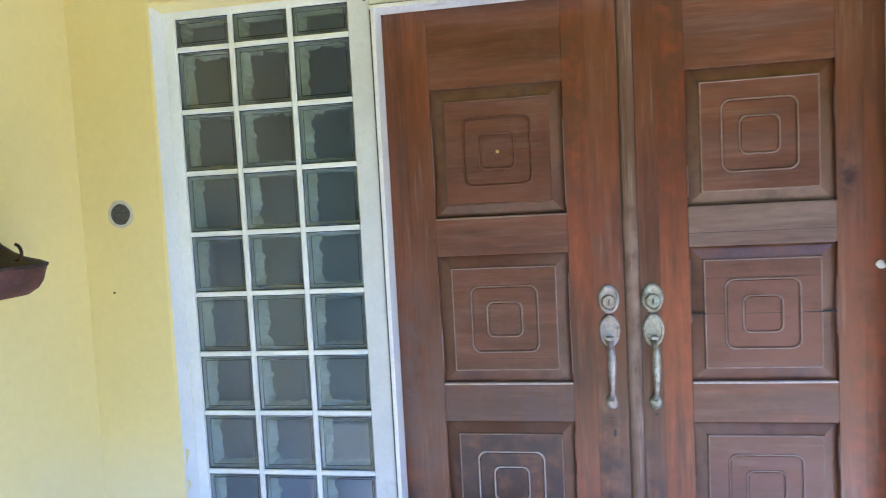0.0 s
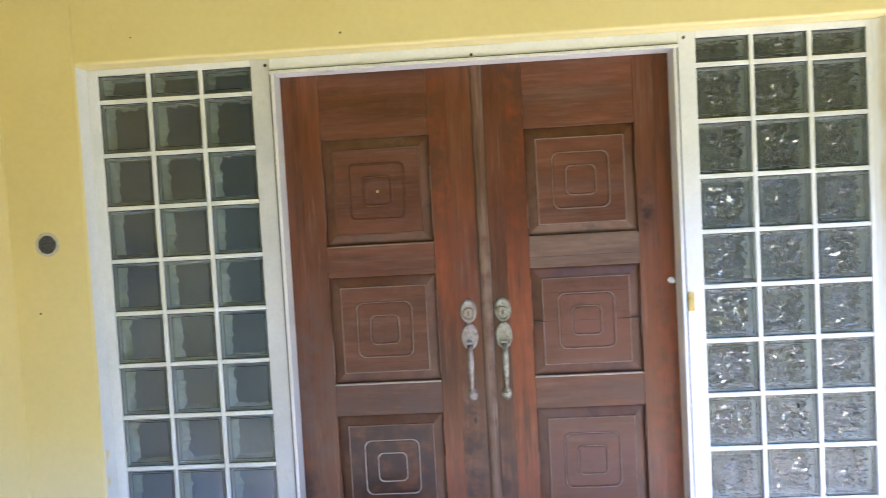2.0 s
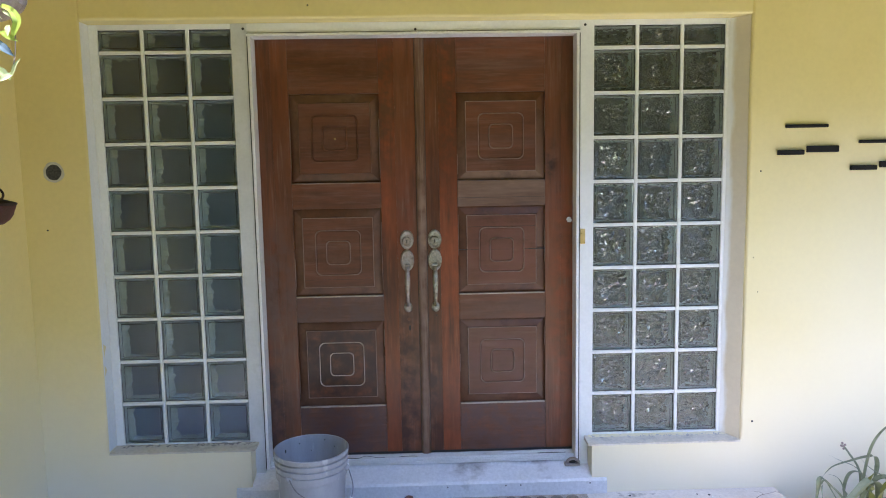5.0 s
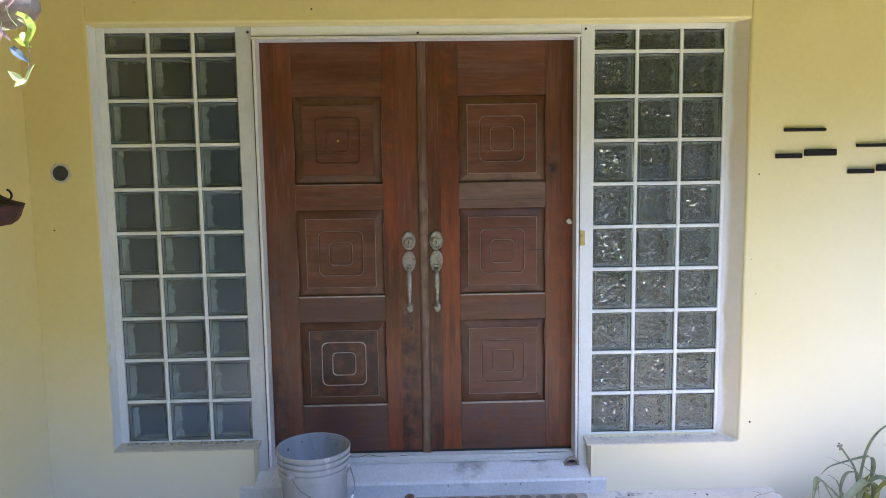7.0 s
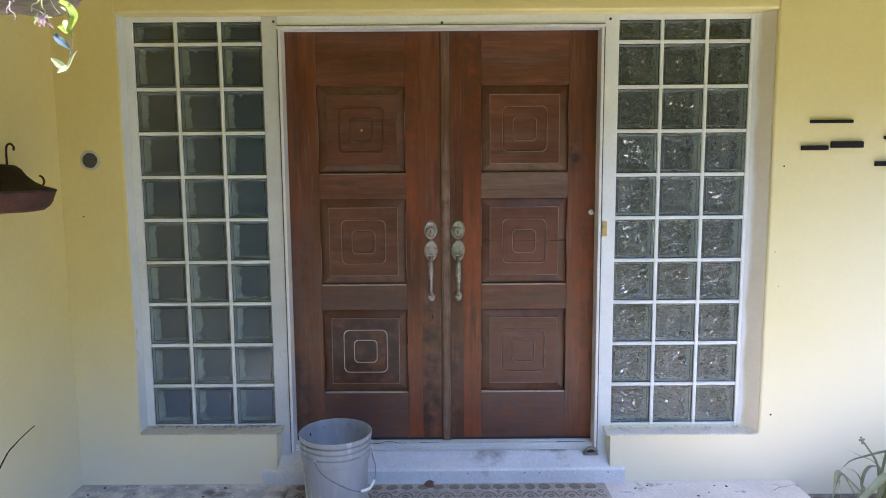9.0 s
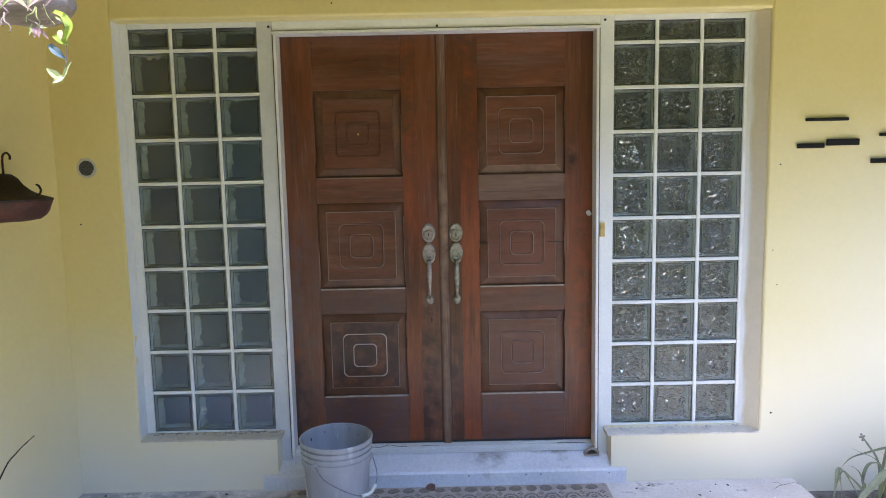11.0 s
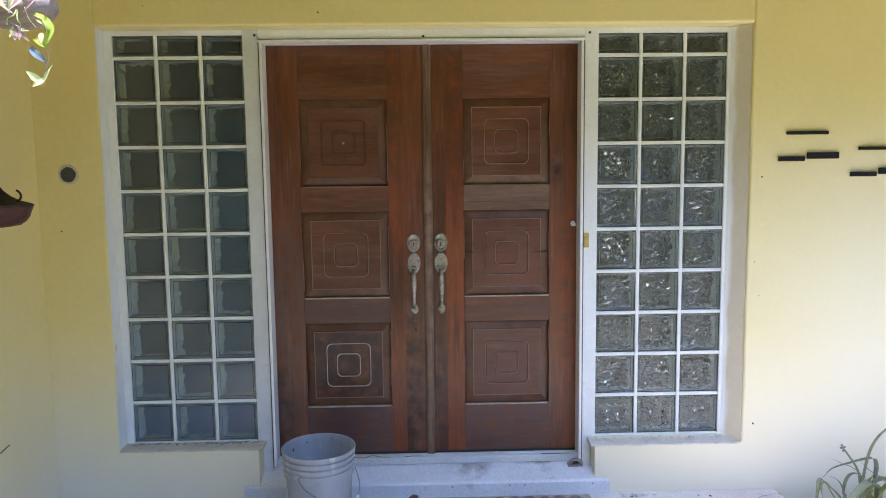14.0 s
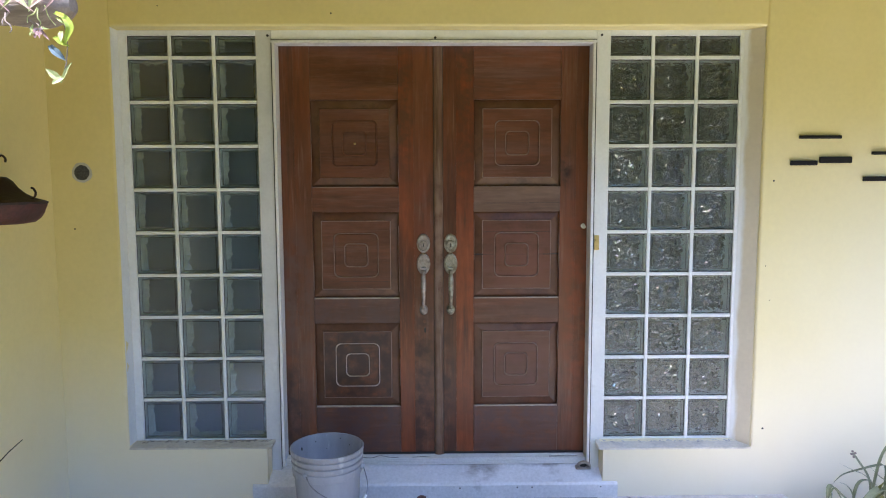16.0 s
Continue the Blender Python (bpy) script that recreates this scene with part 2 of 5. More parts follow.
WOOD_V = surface("wood_upright", (0.071, 0.020, 0.007), (0.189, 0.053, 0.014), 2.2, (5, 5, 0.8), 14, (0.28, 0.5), 0.22, 0.001, grain=0.2, streaks=(((0.250, 0.150, 0.105), 4.0, (16, 8, 0.8), 0.52, 0.68, 0.55), ((0.028, 0.011, 0.008), 3.0, (13, 8, 0.7), 0.50, 0.68, 0.65)),
                 spec=0.4, dust=((0.156, 0.078, 0.059), 7, 0.45), shift=7, coat=0.25, stain=(0.031, 0.012, 0.009), stain_scale=1.8, vary=0.12, haze=((0.166, 0.068, 0.032), 1.8, (3, 3, 0.8), 0.75),
                 spots=(((-0.62, 0.08, 0.95), (0.12, 0.3, 0.45), (0.120, 0.064, 0.049)), ((0.69, 0.08, 1.56), (0.06, 0.2, 0.13), (0.023, 0.009, 0.008)),
                        ((0.76, 0.08, 0.85), (0.10, 0.2, 0.9), (0.218, 0.053, 0.016)), ((-0.02, 0.08, 1.25), (0.07, 0.2, 0.4), (0.166, 0.042, 0.016)), ((-0.02, 0.08, 0.45), (0.12, 0.2, 0.7), (0.044, 0.014, 0.009)), ((0.11, 0.08, 0.35), (0.06, 0.2, 0.7), (0.048, 0.016, 0.010)), ((-0.66, 0.08, 0.35), (0.1, 0.2, 0.45), (0.052, 0.019, 0.013))))
WOOD_ORANGE = surface("wood_orange", (0.161, 0.037, 0.009), (0.260, 0.061, 0.015), 2.2, (5, 5, 0.8), 14, (0.28, 0.48), 0.22, 0.001, grain=0.2, streaks=(((0.300, 0.110, 0.045), 4.0, (16, 8, 0.8), 0.52, 0.68, 0.55), ((0.028, 0.011, 0.008), 3.0, (13, 8, 0.7), 0.50, 0.68, 0.65)),
                      spec=0.4, dust=((0.088, 0.028, 0.013), 6, 0.6), shift=7, coat=0.25, stain=(0.068, 0.019, 0.009), stain_scale=1.6, vary=0.08,
                      spots=(((-0.08, 0.08, 2.05), (0.4, 0.4, 0.85), (0.099, 0.037, 0.017)), ((0.20, 0.08, 2.1), (0.12, 0.4, 0.95), (0.088, 0.033, 0.015))))
# greyed spots low on the rails stand in for sky in the varnish
WOOD_H = surface("wood_level", (0.083, 0.027, 0.010), (0.183, 0.061, 0.025), 2.4, (0.8, 5, 5), 14, (0.32, 0.5), 0.22, 0.001, grain=0.2, streaks=(((0.270, 0.175, 0.135), 4.0, (0.9, 8, 12), 0.50, 0.72, 0.36), ((0.030, 0.012, 0.008), 2.5, (0.7, 8, 9), 0.50, 0.72, 0.40)),
                 spec=0.4, dust=((0.166, 0.087, 0.059), 6, 0.55), shift=7, coat=0.25, stain=(0.130, 0.061, 0.043), stain_scale=1.3, vary=0.15, haze=((0.071, 0.039, 0.034), 2.4, (1, 3, 3), 0.45),
                 spots=(((-0.33, 0.08, 0.50), (0.5, 0.3, 0.75), (0.083, 0.046, 0.043)), ((0.45, 0.08, 0.40), (0.5, 0.3, 0.6), (0.098, 0.050, 0.042))))
WOOD_PANEL = surface("wood_panel", (0.069, 0.022, 0.009), (0.158, 0.053, 0.021), 2.4, (0.8, 5, 5), 14, (0.32, 0.5), 0.25, 0.001, grain=0.2, streaks=(((0.270, 0.175, 0.135), 4.0, (0.9, 8, 12), 0.50, 0.72, 0.36), ((0.030, 0.012, 0.008), 2.5, (0.7, 8, 9), 0.50, 0.72, 0.40)),
                     spec=0.4, dust=((0.172, 0.087, 0.057), 6, 0.55), shift=7, coat=0.25, stain=(0.135, 0.063, 0.044), stain_scale=1.5, vary=0.12, haze=((0.187, 0.066, 0.034), 2.6, (1, 3, 3), 0.5),
                     spots=(((-0.33, 0.08, 0.59), (0.55, 0.5, 0.50), (0.046, 0.020, 0.018)), ((-0.33, 0.08, 0.62), (0.40, 0.4, 0.30), (0.040, 0.018, 0.016)), ((0.46, 0.08, 1.15), (0.3, 0.3, 0.25), (0.146, 0.053, 0.034)), ((0.46, 0.08, 0.60), (0.3, 0.3, 0.25), (0.125, 0.048, 0.034))))
# haze on the borders: wear, plus varnish sheen put into the colour
WOOD_BORDER = surface("worn_sheen_wood", (0.076, 0.028, 0.011), (0.152, 0.060, 0.027), 3.0, (2, 5, 2), 14, (0.35, 0.55), 0.3, 0.001, grain=0.2,
                      spec=0.4, dust=((0.047, 0.020, 0.015), 9, 0.7), shift=5, coat=0.1, haze=((0.177, 0.106, 0.071), 2.6, (1, 1, 1), 0.8))
WOOD_PATCH = surface("wood_bleached", (0.13, 0.072, 0.045), (0.21, 0.130, 0.090), 3, (0.8, 5, 5), 14, (0.45, 0.6), 0.3, 0.001, grain=0.2, streaks=(((0.270, 0.175, 0.135), 4.0, (0.9, 8, 12), 0.50, 0.72, 0.36), ((0.030, 0.012, 0.008), 2.5, (0.7, 8, 9), 0.50, 0.72, 0.40)), stain=(0.10, 0.042, 0.024), stain_scale=1.8)
# rubbed beads, and the highlights painted on edges and ledges
BEAD = surface("rubbed_lit_wood", (0.17, 0.102, 0.076), (0.30, 0.205, 0.165), 14, rough=(0.35, 0.5))
BEAD_PALE = surface("pale_bead_wood", (0.33, 0.255, 0.22), (0.56, 0.47, 0.42), 14, rough=(0.35, 0.5))
ASTRAGAL = surface("wood_moulding", (0.095, 0.046, 0.026), (0.175, 0.095, 0.060), 3, (5, 5, 0.5), 20, (0.35, 0.5), 0.25, 0.001, coat=0.08, spec=0.3, grain=0.2,
                   streaks=(((0.36, 0.28, 0.22), 5.0, (30, 8, 0.8), 0.52, 0.66, 0.8),), haze=((0.30, 0.20, 0.14), 4.0, (4, 4, 0.6), 0.3), stain=(0.06, 0.028, 0.016), stain_scale=2.0,
                   spots=(((0.068, 0.065, 1.15), (0.05, 0.2, 0.55), (0.23, 0.15, 0.105)), ((0.062, 0.065, 0.35), (0.03, 0.2, 0.4), (0.20, 0.13, 0.09))))
BRASS_DULL = surface("tarnished_brass", (0.24, 0.22, 0.16), (0.46, 0.43, 0.34), 45, fine=160, rough=(0.38, 0.6), bump=0.6, depth=0.0012, grain=0.3,
                     metal=0.6, stain=(0.42, 0.44, 0.37), stain_scale=26, stain_at=(0.5, 0.64), dust=((0.10, 0.075, 0.045), 34, 0.9))
NICKEL = surface("worn_nickel", (0.30, 0.25, 0.215), (0.47, 0.41, 0.37), 45, fine=160, rough=(0.36, 0.6), bump=0.6, depth=0.0012, grain=0.3,
                 metal=0.6, stain=(0.40, 0.39, 0.36), stain_scale=26, stain_at=(0.5, 0.66), dust=((0.14, 0.095, 0.075), 40, 0.8))
BRASS = surface("bright_brass", (0.62, 0.46, 0.18), (0.72, 0.56, 0.26), 40, rough=(0.25, 0.4), metal=0.9, bump=0.05)
DARK = surface("dark_metal", (0.012, 0.012, 0.013), (0.022, 0.021, 0.022), 30, rough=(0.4, 0.6), bump=0.2, depth=0.001)
SIGN = surface("black_sign_metal", (0.010, 0.009, 0.010), (0.018, 0.016, 0.017), 30, rough=(0.5, 0.7), bump=0.2, depth=0.001, spec=0.2)
HOLE = surface("dark_mesh", (0.02, 0.02, 0.022), (0.10, 0.10, 0.10), 120, rough=(0.6, 0.8), bump=0.5, depth=0.002)
IRON = surface("brown_iron", (0.014, 0.010, 0.009), (0.034, 0.022, 0.018), 18, fine=90, spec=0.3, rough=(0.5, 0.7), bump=0.8, depth=0.004, grain=0.3,
               stain=(0.070, 0.036, 0.026), stain_scale=16, stain_at=(0.56, 0.72))
TERRACOTTA = surface("brown_terracotta", (0.060, 0.018, 0.013), (0.120, 0.038, 0.026), 14, fine=90, rough=(0.55, 0.75), bump=0.8, depth=0.004, grain=0.3,
                     stain=(0.035, 0.018, 0.014), stain_scale=11, stain_at=(0.5, 0.68))
BUCKET = surface("grey_plastic", (0.275, 0.28, 0.295), (0.36, 0.365, 0.38), 5, (3, 3, 0.6), fine=120, grain=0.04, rough=(0.4, 0.55), bump=0.1, depth=0.001,
                 stain=(0.56, 0.56, 0.55), stain_scale=7, stain_at=(0.58, 0.72))
PLASTER = surface("white_plaster_splash", (0.7, 0.7, 0.66), (0.8, 0.8, 0.77), 30, bump=0.5, depth=0.002)
WIRE = surface("steel_wire", (0.16, 0.16, 0.17), (0.26, 0.26, 0.27), 40, rough=(0.35, 0.5), metal=0.8, bump=0.1)
MAT = surface("tan_mat", (0.340, 0.285, 0.240), (0.520, 0.450, 0.385), 40, fine=220, grain=0.35, rough=(0.85, 0.95), bump=0.8, depth=0.003)
MAT_DARK = surface("brown_mat_stone", (0.165, 0.138, 0.108), (0.285, 0.245, 0.200), 60, fine=220, grain=0.3, rough=(0.8, 0.95), bump=0.8, depth=0.003)
DRY_LEAF = surface("dry_leaf_brown", (0.10, 0.045, 0.03), (0.19, 0.10, 0.07), 40, fine=160, rough=(0.6, 0.8), bump=0.6, depth=0.003)
SOIL = surface("dark_mulch", (0.06, 0.052, 0.047), (0.24, 0.22, 0.20), 24, fine=120, rough=(0.85, 0.95), bump=1.0, depth=0.01)
PAVING = surface("grey_paving", (0.37, 0.36, 0.335), (0.46, 0.45, 0.42), 2, fine=40, rough=(0.8, 0.9), bump=0.5, depth=0.004)
GRASS = surface("lawn", (0.120, 0.125, 0.050), (0.230, 0.205, 0.100), 1.2, fine=40, rough=(0.8, 0.95), bump=1.0, depth=0.03)
HEDGE = surface("hedge_green", (0.030, 0.055, 0.016), (0.085, 0.12, 0.035), 2.5, fine=12, rough=(0.6, 0.8), bump=1.0, depth=0.08)
# inner floors carry the tints of reflections in the lower glass rows
ROOM_FLOOR = surface("reflected_blue_floor", (0.30, 0.48, 0.70), (0.38, 0.57, 0.80), 2, rough=(0.5, 0.7))
HALL_FLOOR = surface("added_tan_floor", (0.58, 0.55, 0.43), (0.68, 0.65, 0.52), 2, rough=(0.3, 0.4))
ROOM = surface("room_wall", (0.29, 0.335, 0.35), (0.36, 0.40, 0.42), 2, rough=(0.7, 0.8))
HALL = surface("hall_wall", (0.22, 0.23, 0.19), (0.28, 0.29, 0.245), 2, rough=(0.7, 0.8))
LEAF = leafy("green_leaf", (0.17, 0.20, 0.12), (0.28, 0.31, 0.20), 0.25)
LEAF_YELLOW = leafy("yellowing_leaf", (0.26, 0.28, 0.07), (0.36, 0.36, 0.12), 0.4)
LEAF_BRIGHT = leafy("pale_leaf", (0.40, 0.48, 0.16), (0.62, 0.66, 0.38), 0.5)
LEAF_LIME = leafy("lime_leaf", (0.30, 0.42, 0.05), (0.44, 0.52, 0.09), 0.5)
LEAF_PINK = leafy("pink_leaf", (0.45, 0.28, 0.27), (0.60, 0.42, 0.40), 0.5)
LEAF_BLUE = leafy("blue_grey_leaf", (0.10, 0.15, 0.18), (0.15, 0.21, 0.24), 0.1)
BARK = surface("grey_driftwood", (0.17, 0.13, 0.115), (0.32, 0.265, 0.235), 8, (1, 6, 6), 40, (0.7, 0.9), 0.6, 0.004, shift=3)
EDGE_GLASS = surface("glass_block_side", (0.50, 0.56, 0.52), (0.60, 0.66, 0.62), 18, fine=60, rough=(0.45, 0.6), bump=0.4, depth=0.003)
GLASS_SOFT = glass("clear_block_glass", (0.90, 0.94, 0.95), 22, 0.0006, 0.14)
BACK_GLASS_CLEAR = glass("ribbed_back_glass", (0.66, 0.68, 0.63), 40, 0.001, 0.05, weight=0.94)
GLASS_SEAM = surface("dark_glass_seam", (0.03, 0.035, 0.032), (0.055, 0.06, 0.055), 40, rough=(0.3, 0.5))
BACK_GLASS = glass("rippled_back_glass", (0.66, 0.73, 0.75), 30, 0.001, 0.30, weight=0.94)
GLASS_WAVY = glass("rippled_block_glass", (0.92, 0.95, 0.92), 40, 0.0072, 0.0, (1, 1, 1.6))

# ---- mesh helpers ----


def part(name, bm, material, parent=None, label="", smooth=False):
    me = bpy.data.meshes.new(name)
    bmesh.ops.recalc_face_normals(bm, faces=bm.faces)
    bm.to_mesh(me)
    bm.free()
    me.materials.append(material)
    if smooth:
        me.polygons.foreach_set("use_smooth", [True] * len(me.polygons))
        me.set_sharp_from_angle(angle=radians(40))
    ob = new(name, me)
    if parent:
        ob.parent = parent
    if label:
        ob["label"] = label
    return ob


def share(name, me, parent, m):
    ob = new(name, me)
    ob.parent = parent
    ob.matrix_local = m
    return ob


def group_of(name, label, category, kind="", group="", at=(0, 0, 0)):
    ob = new(name)
    ob.location = at
    return tagged(ob, label, category, group, kind)


def box(bm, x0, x1, y0, y1, z0, z1, bevel=0.0, seg=2):
    r = bmesh.ops.create_cube(bm, size=1.0)
    bmesh.ops.transform(bm, matrix=Matrix.LocRotScale(((x0 + x1) / 2, (y0 + y1) / 2, (z0 + z1) / 2), None, (x1 - x0, y1 - y0, z1 - z0)),
                        verts=r["verts"])
    if bevel:
        edges = list({e for v in r["verts"] for e in v.link_edges})
        bmesh.ops.bevel(bm, geom=edges, offset=bevel, segments=seg, affect="EDGES", profile=0.6)
    return bm


def boxed(*a, **k):
    return box(bmesh.new(), *a, **k)


def prism(bm, points, x0, x1):
    """A section in (y, z) drawn out along x."""
    a = [bm.verts.new((x0, y, z)) for y, z in points]
    b = [bm.verts.new((x1, y, z)) for y, z in points]
    n = len(points)
    bm.faces.new(a)
    bm.faces.new(b[::-1])
    for i in range(n):
        bm.faces.new((a[i], b[i], b[(i + 1) % n], a[(i + 1) % n]))
    return bm


def loops(bm, rings, close=True, cap=(False, False)):
    vs = [[bm.verts.new(p) for p in ring] for ring in rings]
    n = len(vs[0])
    for a, b in zip(vs, vs[1:]):
        for i in range(n if close else n - 1):
            bm.faces.new((a[i], a[(i + 1) % n], b[(i + 1) % n], b[i]))
    if cap[0]:
        bm.faces.new(vs[0][::-1])
    if cap[1]:
        bm.faces.new(vs[-1])
    return bm


def lathe(bm, profile, n=32, turn=2 * math.pi, start=0.0, centre=(0, 0, 0)):
    """(r, z) pairs turned about the upright axis."""
    full = turn > 6.28
    k = n if full else n + 1
    rings = []
    for r, z in profile:
        rings.append([(centre[0] + r * math.cos(start + turn * i / n), centre[1] + r * math.sin(start + turn * i / n), centre[2] + z) for i in range(k)])
    return loops(bm, rings, close=full)


def tube(bm, pts, radius, n=8, taper=1.0):
    pts = [Vector(p) for p in pts]
    rings = []
    side = None
    for i, p in enumerate(pts):
        d = (pts[min(i + 1, len(pts) - 1)] - pts[max(i - 1, 0)]).normalized()
        if side is None:
            side = d.orthogonal().normalized()
        side = (side - d * side.dot(d)).normalized()
        up = d.cross(side)
        r = radius * (1 + (taper - 1) * i / (len(pts) - 1))
        rings.append([p + r * (math.cos(2 * math.pi * k / n) * side + math.sin(2 * math.pi * k / n) * up) for k in range(n)])
    return loops(bm, rings, cap=(True, True))


def bezier(points, n=16):
    """A smooth line through the points."""
    pts = [Vector(p) for p in points]
    pts = [2 * pts[0] - pts[1]] + pts + [2 * pts[-1] - pts[-2]]
    out = []
    for i in range(1, len(pts) - 2):
        p0, p1, p2, p3 = pts[i - 1:i + 3]
        for k in range(n):
            t = k / n
            out.append(0.5 * (2 * p1 + (p2 - p0) * t + (2 * p0 - 5 * p1 + 4 * p2 - p3) * t * t + (3 * p1 - p0 - 3 * p2 + p3) * t ** 3))
    out.append(pts[-2])
    return out


def rounded(half, r, y, n=5, cx=0.0, cz=0.0, hz=None):
    """A square with round corners in the plane of the door."""
    hz = hz or half
    out = []
    for k, (sx, sz) in enumerate(((1, 1), (-1, 1), (-1, -1), (1, -1))):
        for i in range(n + 1):
            a = math.pi / 2 * (k + i / n)
            out.append((cx + sx * (half - r) + r * math.cos(a), y, cz + sz * (hz - r) + r * math.sin(a)))
    return out


def blade(bm, pts, width, fold=0.25, tip=0.05, wide_at=0.4, over=(0, 0, 1)):
    """A strap leaf along a line, folded along its middle; its upper side looks towards over."""
    pts = [Vector(p) for p in pts]
    rows = []
    for i, p in enumerate(pts):
        d = (pts[min(i + 1, len(pts) - 1)] - pts[max(i - 1, 0)]).normalized()
        side = d.cross(Vector(over))
        side = side.normalized() if side.length > 0.05 else Vector((1, 0, 0))
        up = side.cross(d)
        t = i / (len(pts) - 1)
        w = width * max(tip, (0.55 + 0.45 * t / wide_at) if t < wide_at else (1 - ((t - wide_at) / (1 - wide_at)) ** 1.6))
        rows.append([p - side * w / 2 + up * w * fold, p, p + side * w / 2 + up * w * fold])
    return loops(bm, rows, close=False)


# ---- large structure ----
GROUND = -0.015
BED = GROUND - 0.07
WALL_Y, LEFT_X = -0.083, -1.70
OPEN_L, OPEN_R, OPEN_TOP = -1.403, 1.575, 2.203
PIER_L, PIER_R = -0.749, 0.861
CEIL, EAVE, EAVE_R, TURN_X = 2.55, -1.90, -1.14, 0.3



def soft_corner(cx, cy, sx, r=0.012, n=5):
    """Points of a rounded front corner, from the face to the reveal."""
    return [(cx + sx * (r - r * math.sin(math.pi / 2 * k / n)), cy + r - r * math.cos(math.pi / 2 * k / n)) for k in range(n + 1)]


def wobble(u, k):
    return 0.0022 * noise.noise((u * 3.1, k, 0.3)) + 0.0012 * noise.noise((u * 11.0, k, 4.0))


bm = bmesh.new()
ZS = [GROUND - 0.25, 0.2335] + [0.234 + (CEIL - 0.234) * k / 64 for k in range(65)]
for edge, back, sx, key in ((OPEN_L, LEFT_X, -1, 1.0), (OPEN_R, 4.6, 1, 2.0)):
    rings = []
    for z in ZS:
        w = wobble(z, key) if z > 0.2338 else 0.0
        corner = [(x + w, y + 0.4 * w) for x, y in soft_corner(edge, WALL_Y, sx, 0.012 if z > 0.2338 else 0.0002)]
        rings.append([(back, WALL_Y, z)] + [(x, y, z) for x, y in corner] + [(edge, 0.12, z), (back, 0.12, z)])
    loops(bm, rings, cap=(True, True))
rings = []
for k in range(81):
    x = OPEN_L + (OPEN_R - OPEN_L) * k / 80
    w = wobble(x, 5.0)
    rings.append([(x, WALL_Y, CEIL)] + [(x, y + 0.4 * w, z + w) for z, y in soft_corner(OPEN_TOP, WALL_Y, 1)] + [(x, 0.12, OPEN_TOP), (x, 0.12, CEIL)])
loops(bm, rings, cap=(True, True))
prism(bm, [(WALL_Y, GROUND - 0.25), (0.12, GROUND - 0.25), (0.12, 0.246), (0.0, 0.246), (WALL_Y, 0.241)], OPEN_L, PIER_L)
prism(bm, [(WALL_Y, GROUND - 0.25), (0.12, GROUND - 0.25), (0.12, 0.240), (0.0, 0.240), (WALL_Y, 0.220)], PIER_R, OPEN_R)
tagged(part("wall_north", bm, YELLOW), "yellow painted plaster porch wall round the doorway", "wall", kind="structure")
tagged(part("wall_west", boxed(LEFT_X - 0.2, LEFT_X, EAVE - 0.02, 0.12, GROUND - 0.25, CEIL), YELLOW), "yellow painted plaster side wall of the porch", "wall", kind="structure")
# unseen ceiling in two depths; its beams are added to block sky
bm = boxed(LEFT_X - 0.5, TURN_X, EAVE, 0.12, CEIL, CEIL + 0.15)
box(bm, TURN_X, 4.6, EAVE_R, 0.12, CEIL, CEIL + 0.15)
box(bm, LEFT_X, TURN_X, EAVE, EAVE + 0.12, 2.0, CEIL)
box(bm, TURN_X, 4.6, EAVE_R, EAVE_R + 0.12, 2.25, CEIL)
tagged(part("ceiling", bm, CEILING_TINT), "unseen mustard yellow porch ceiling, beams added to block sky", "ceiling", kind="structure")
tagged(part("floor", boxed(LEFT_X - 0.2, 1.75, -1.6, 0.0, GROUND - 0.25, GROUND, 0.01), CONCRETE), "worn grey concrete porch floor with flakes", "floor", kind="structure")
tagged(part("ground", boxed(-60, 60, -60, 60, GROUND - 0.4, GROUND - 0.19), GRASS), "dry lawn of tan and green grass", "ground", kind="structure")
tagged(part("planting_bed", boxed(1.755, 3.2, -0.40, WALL_Y - 0.002, GROUND - 0.25, BED), SOIL), "grey-brown gravelly planting bed beside the porch", "bed", kind="structure")

# out of view, added as a sunlit reflector for the right wall
tagged(part("pavement", boxed(1.755, 5.5, -1.7, -0.405, GROUND - 0.25, GROUND - 0.02), PAVING), "unseen grey paving added to bounce sunlight onto the wall", "pavement", kind="structure")

# room behind the glass; unseen rear gaps are added to let in daylight
bm = bmesh.new()
for x0, x1, z0, z1 in ((-2.6, -0.8, -0.1, 2.7), (-0.8, 0.066, -0.1, 0.8), (-0.8, 0.066, 1.75, 2.7)):
    box(bm, x0, x1, 3.2, 3.3, z0, z1)
box(bm, -2.7, -2.6, 0.12, 3.3, -0.1, 2.7)
box(bm, -2.7, 0.066, 0.12, 3.3, 2.7, 2.8)
box(bm, -2.7, LEFT_X, 0.115, 0.125, -0.1, 2.7)
tagged(part("wall_inner_room", bm, ROOM), "plain blue-grey room walls, rear gap added to let daylight in", "wall", kind="structure")
bm = bmesh.new()
for x0, x1, z0, z1 in ((0.7, 2.8, -0.1, 2.7), (0.067, 0.7, -0.1, 0.8), (0.067, 0.7, 1.75, 2.7)):
    box(bm, x0, x1, 3.2, 3.3, z0, z1)
box(bm, 2.8, 2.9, 0.12, 3.3, -0.1, 2.7)
box(bm, 0.067, 2.9, 0.12, 3.3, 2.7, 2.8)
tagged(part("wall_inner_hall", bm, HALL), "plain grey-green hall walls, rear gap added to let daylight in", "wall", kind="structure")

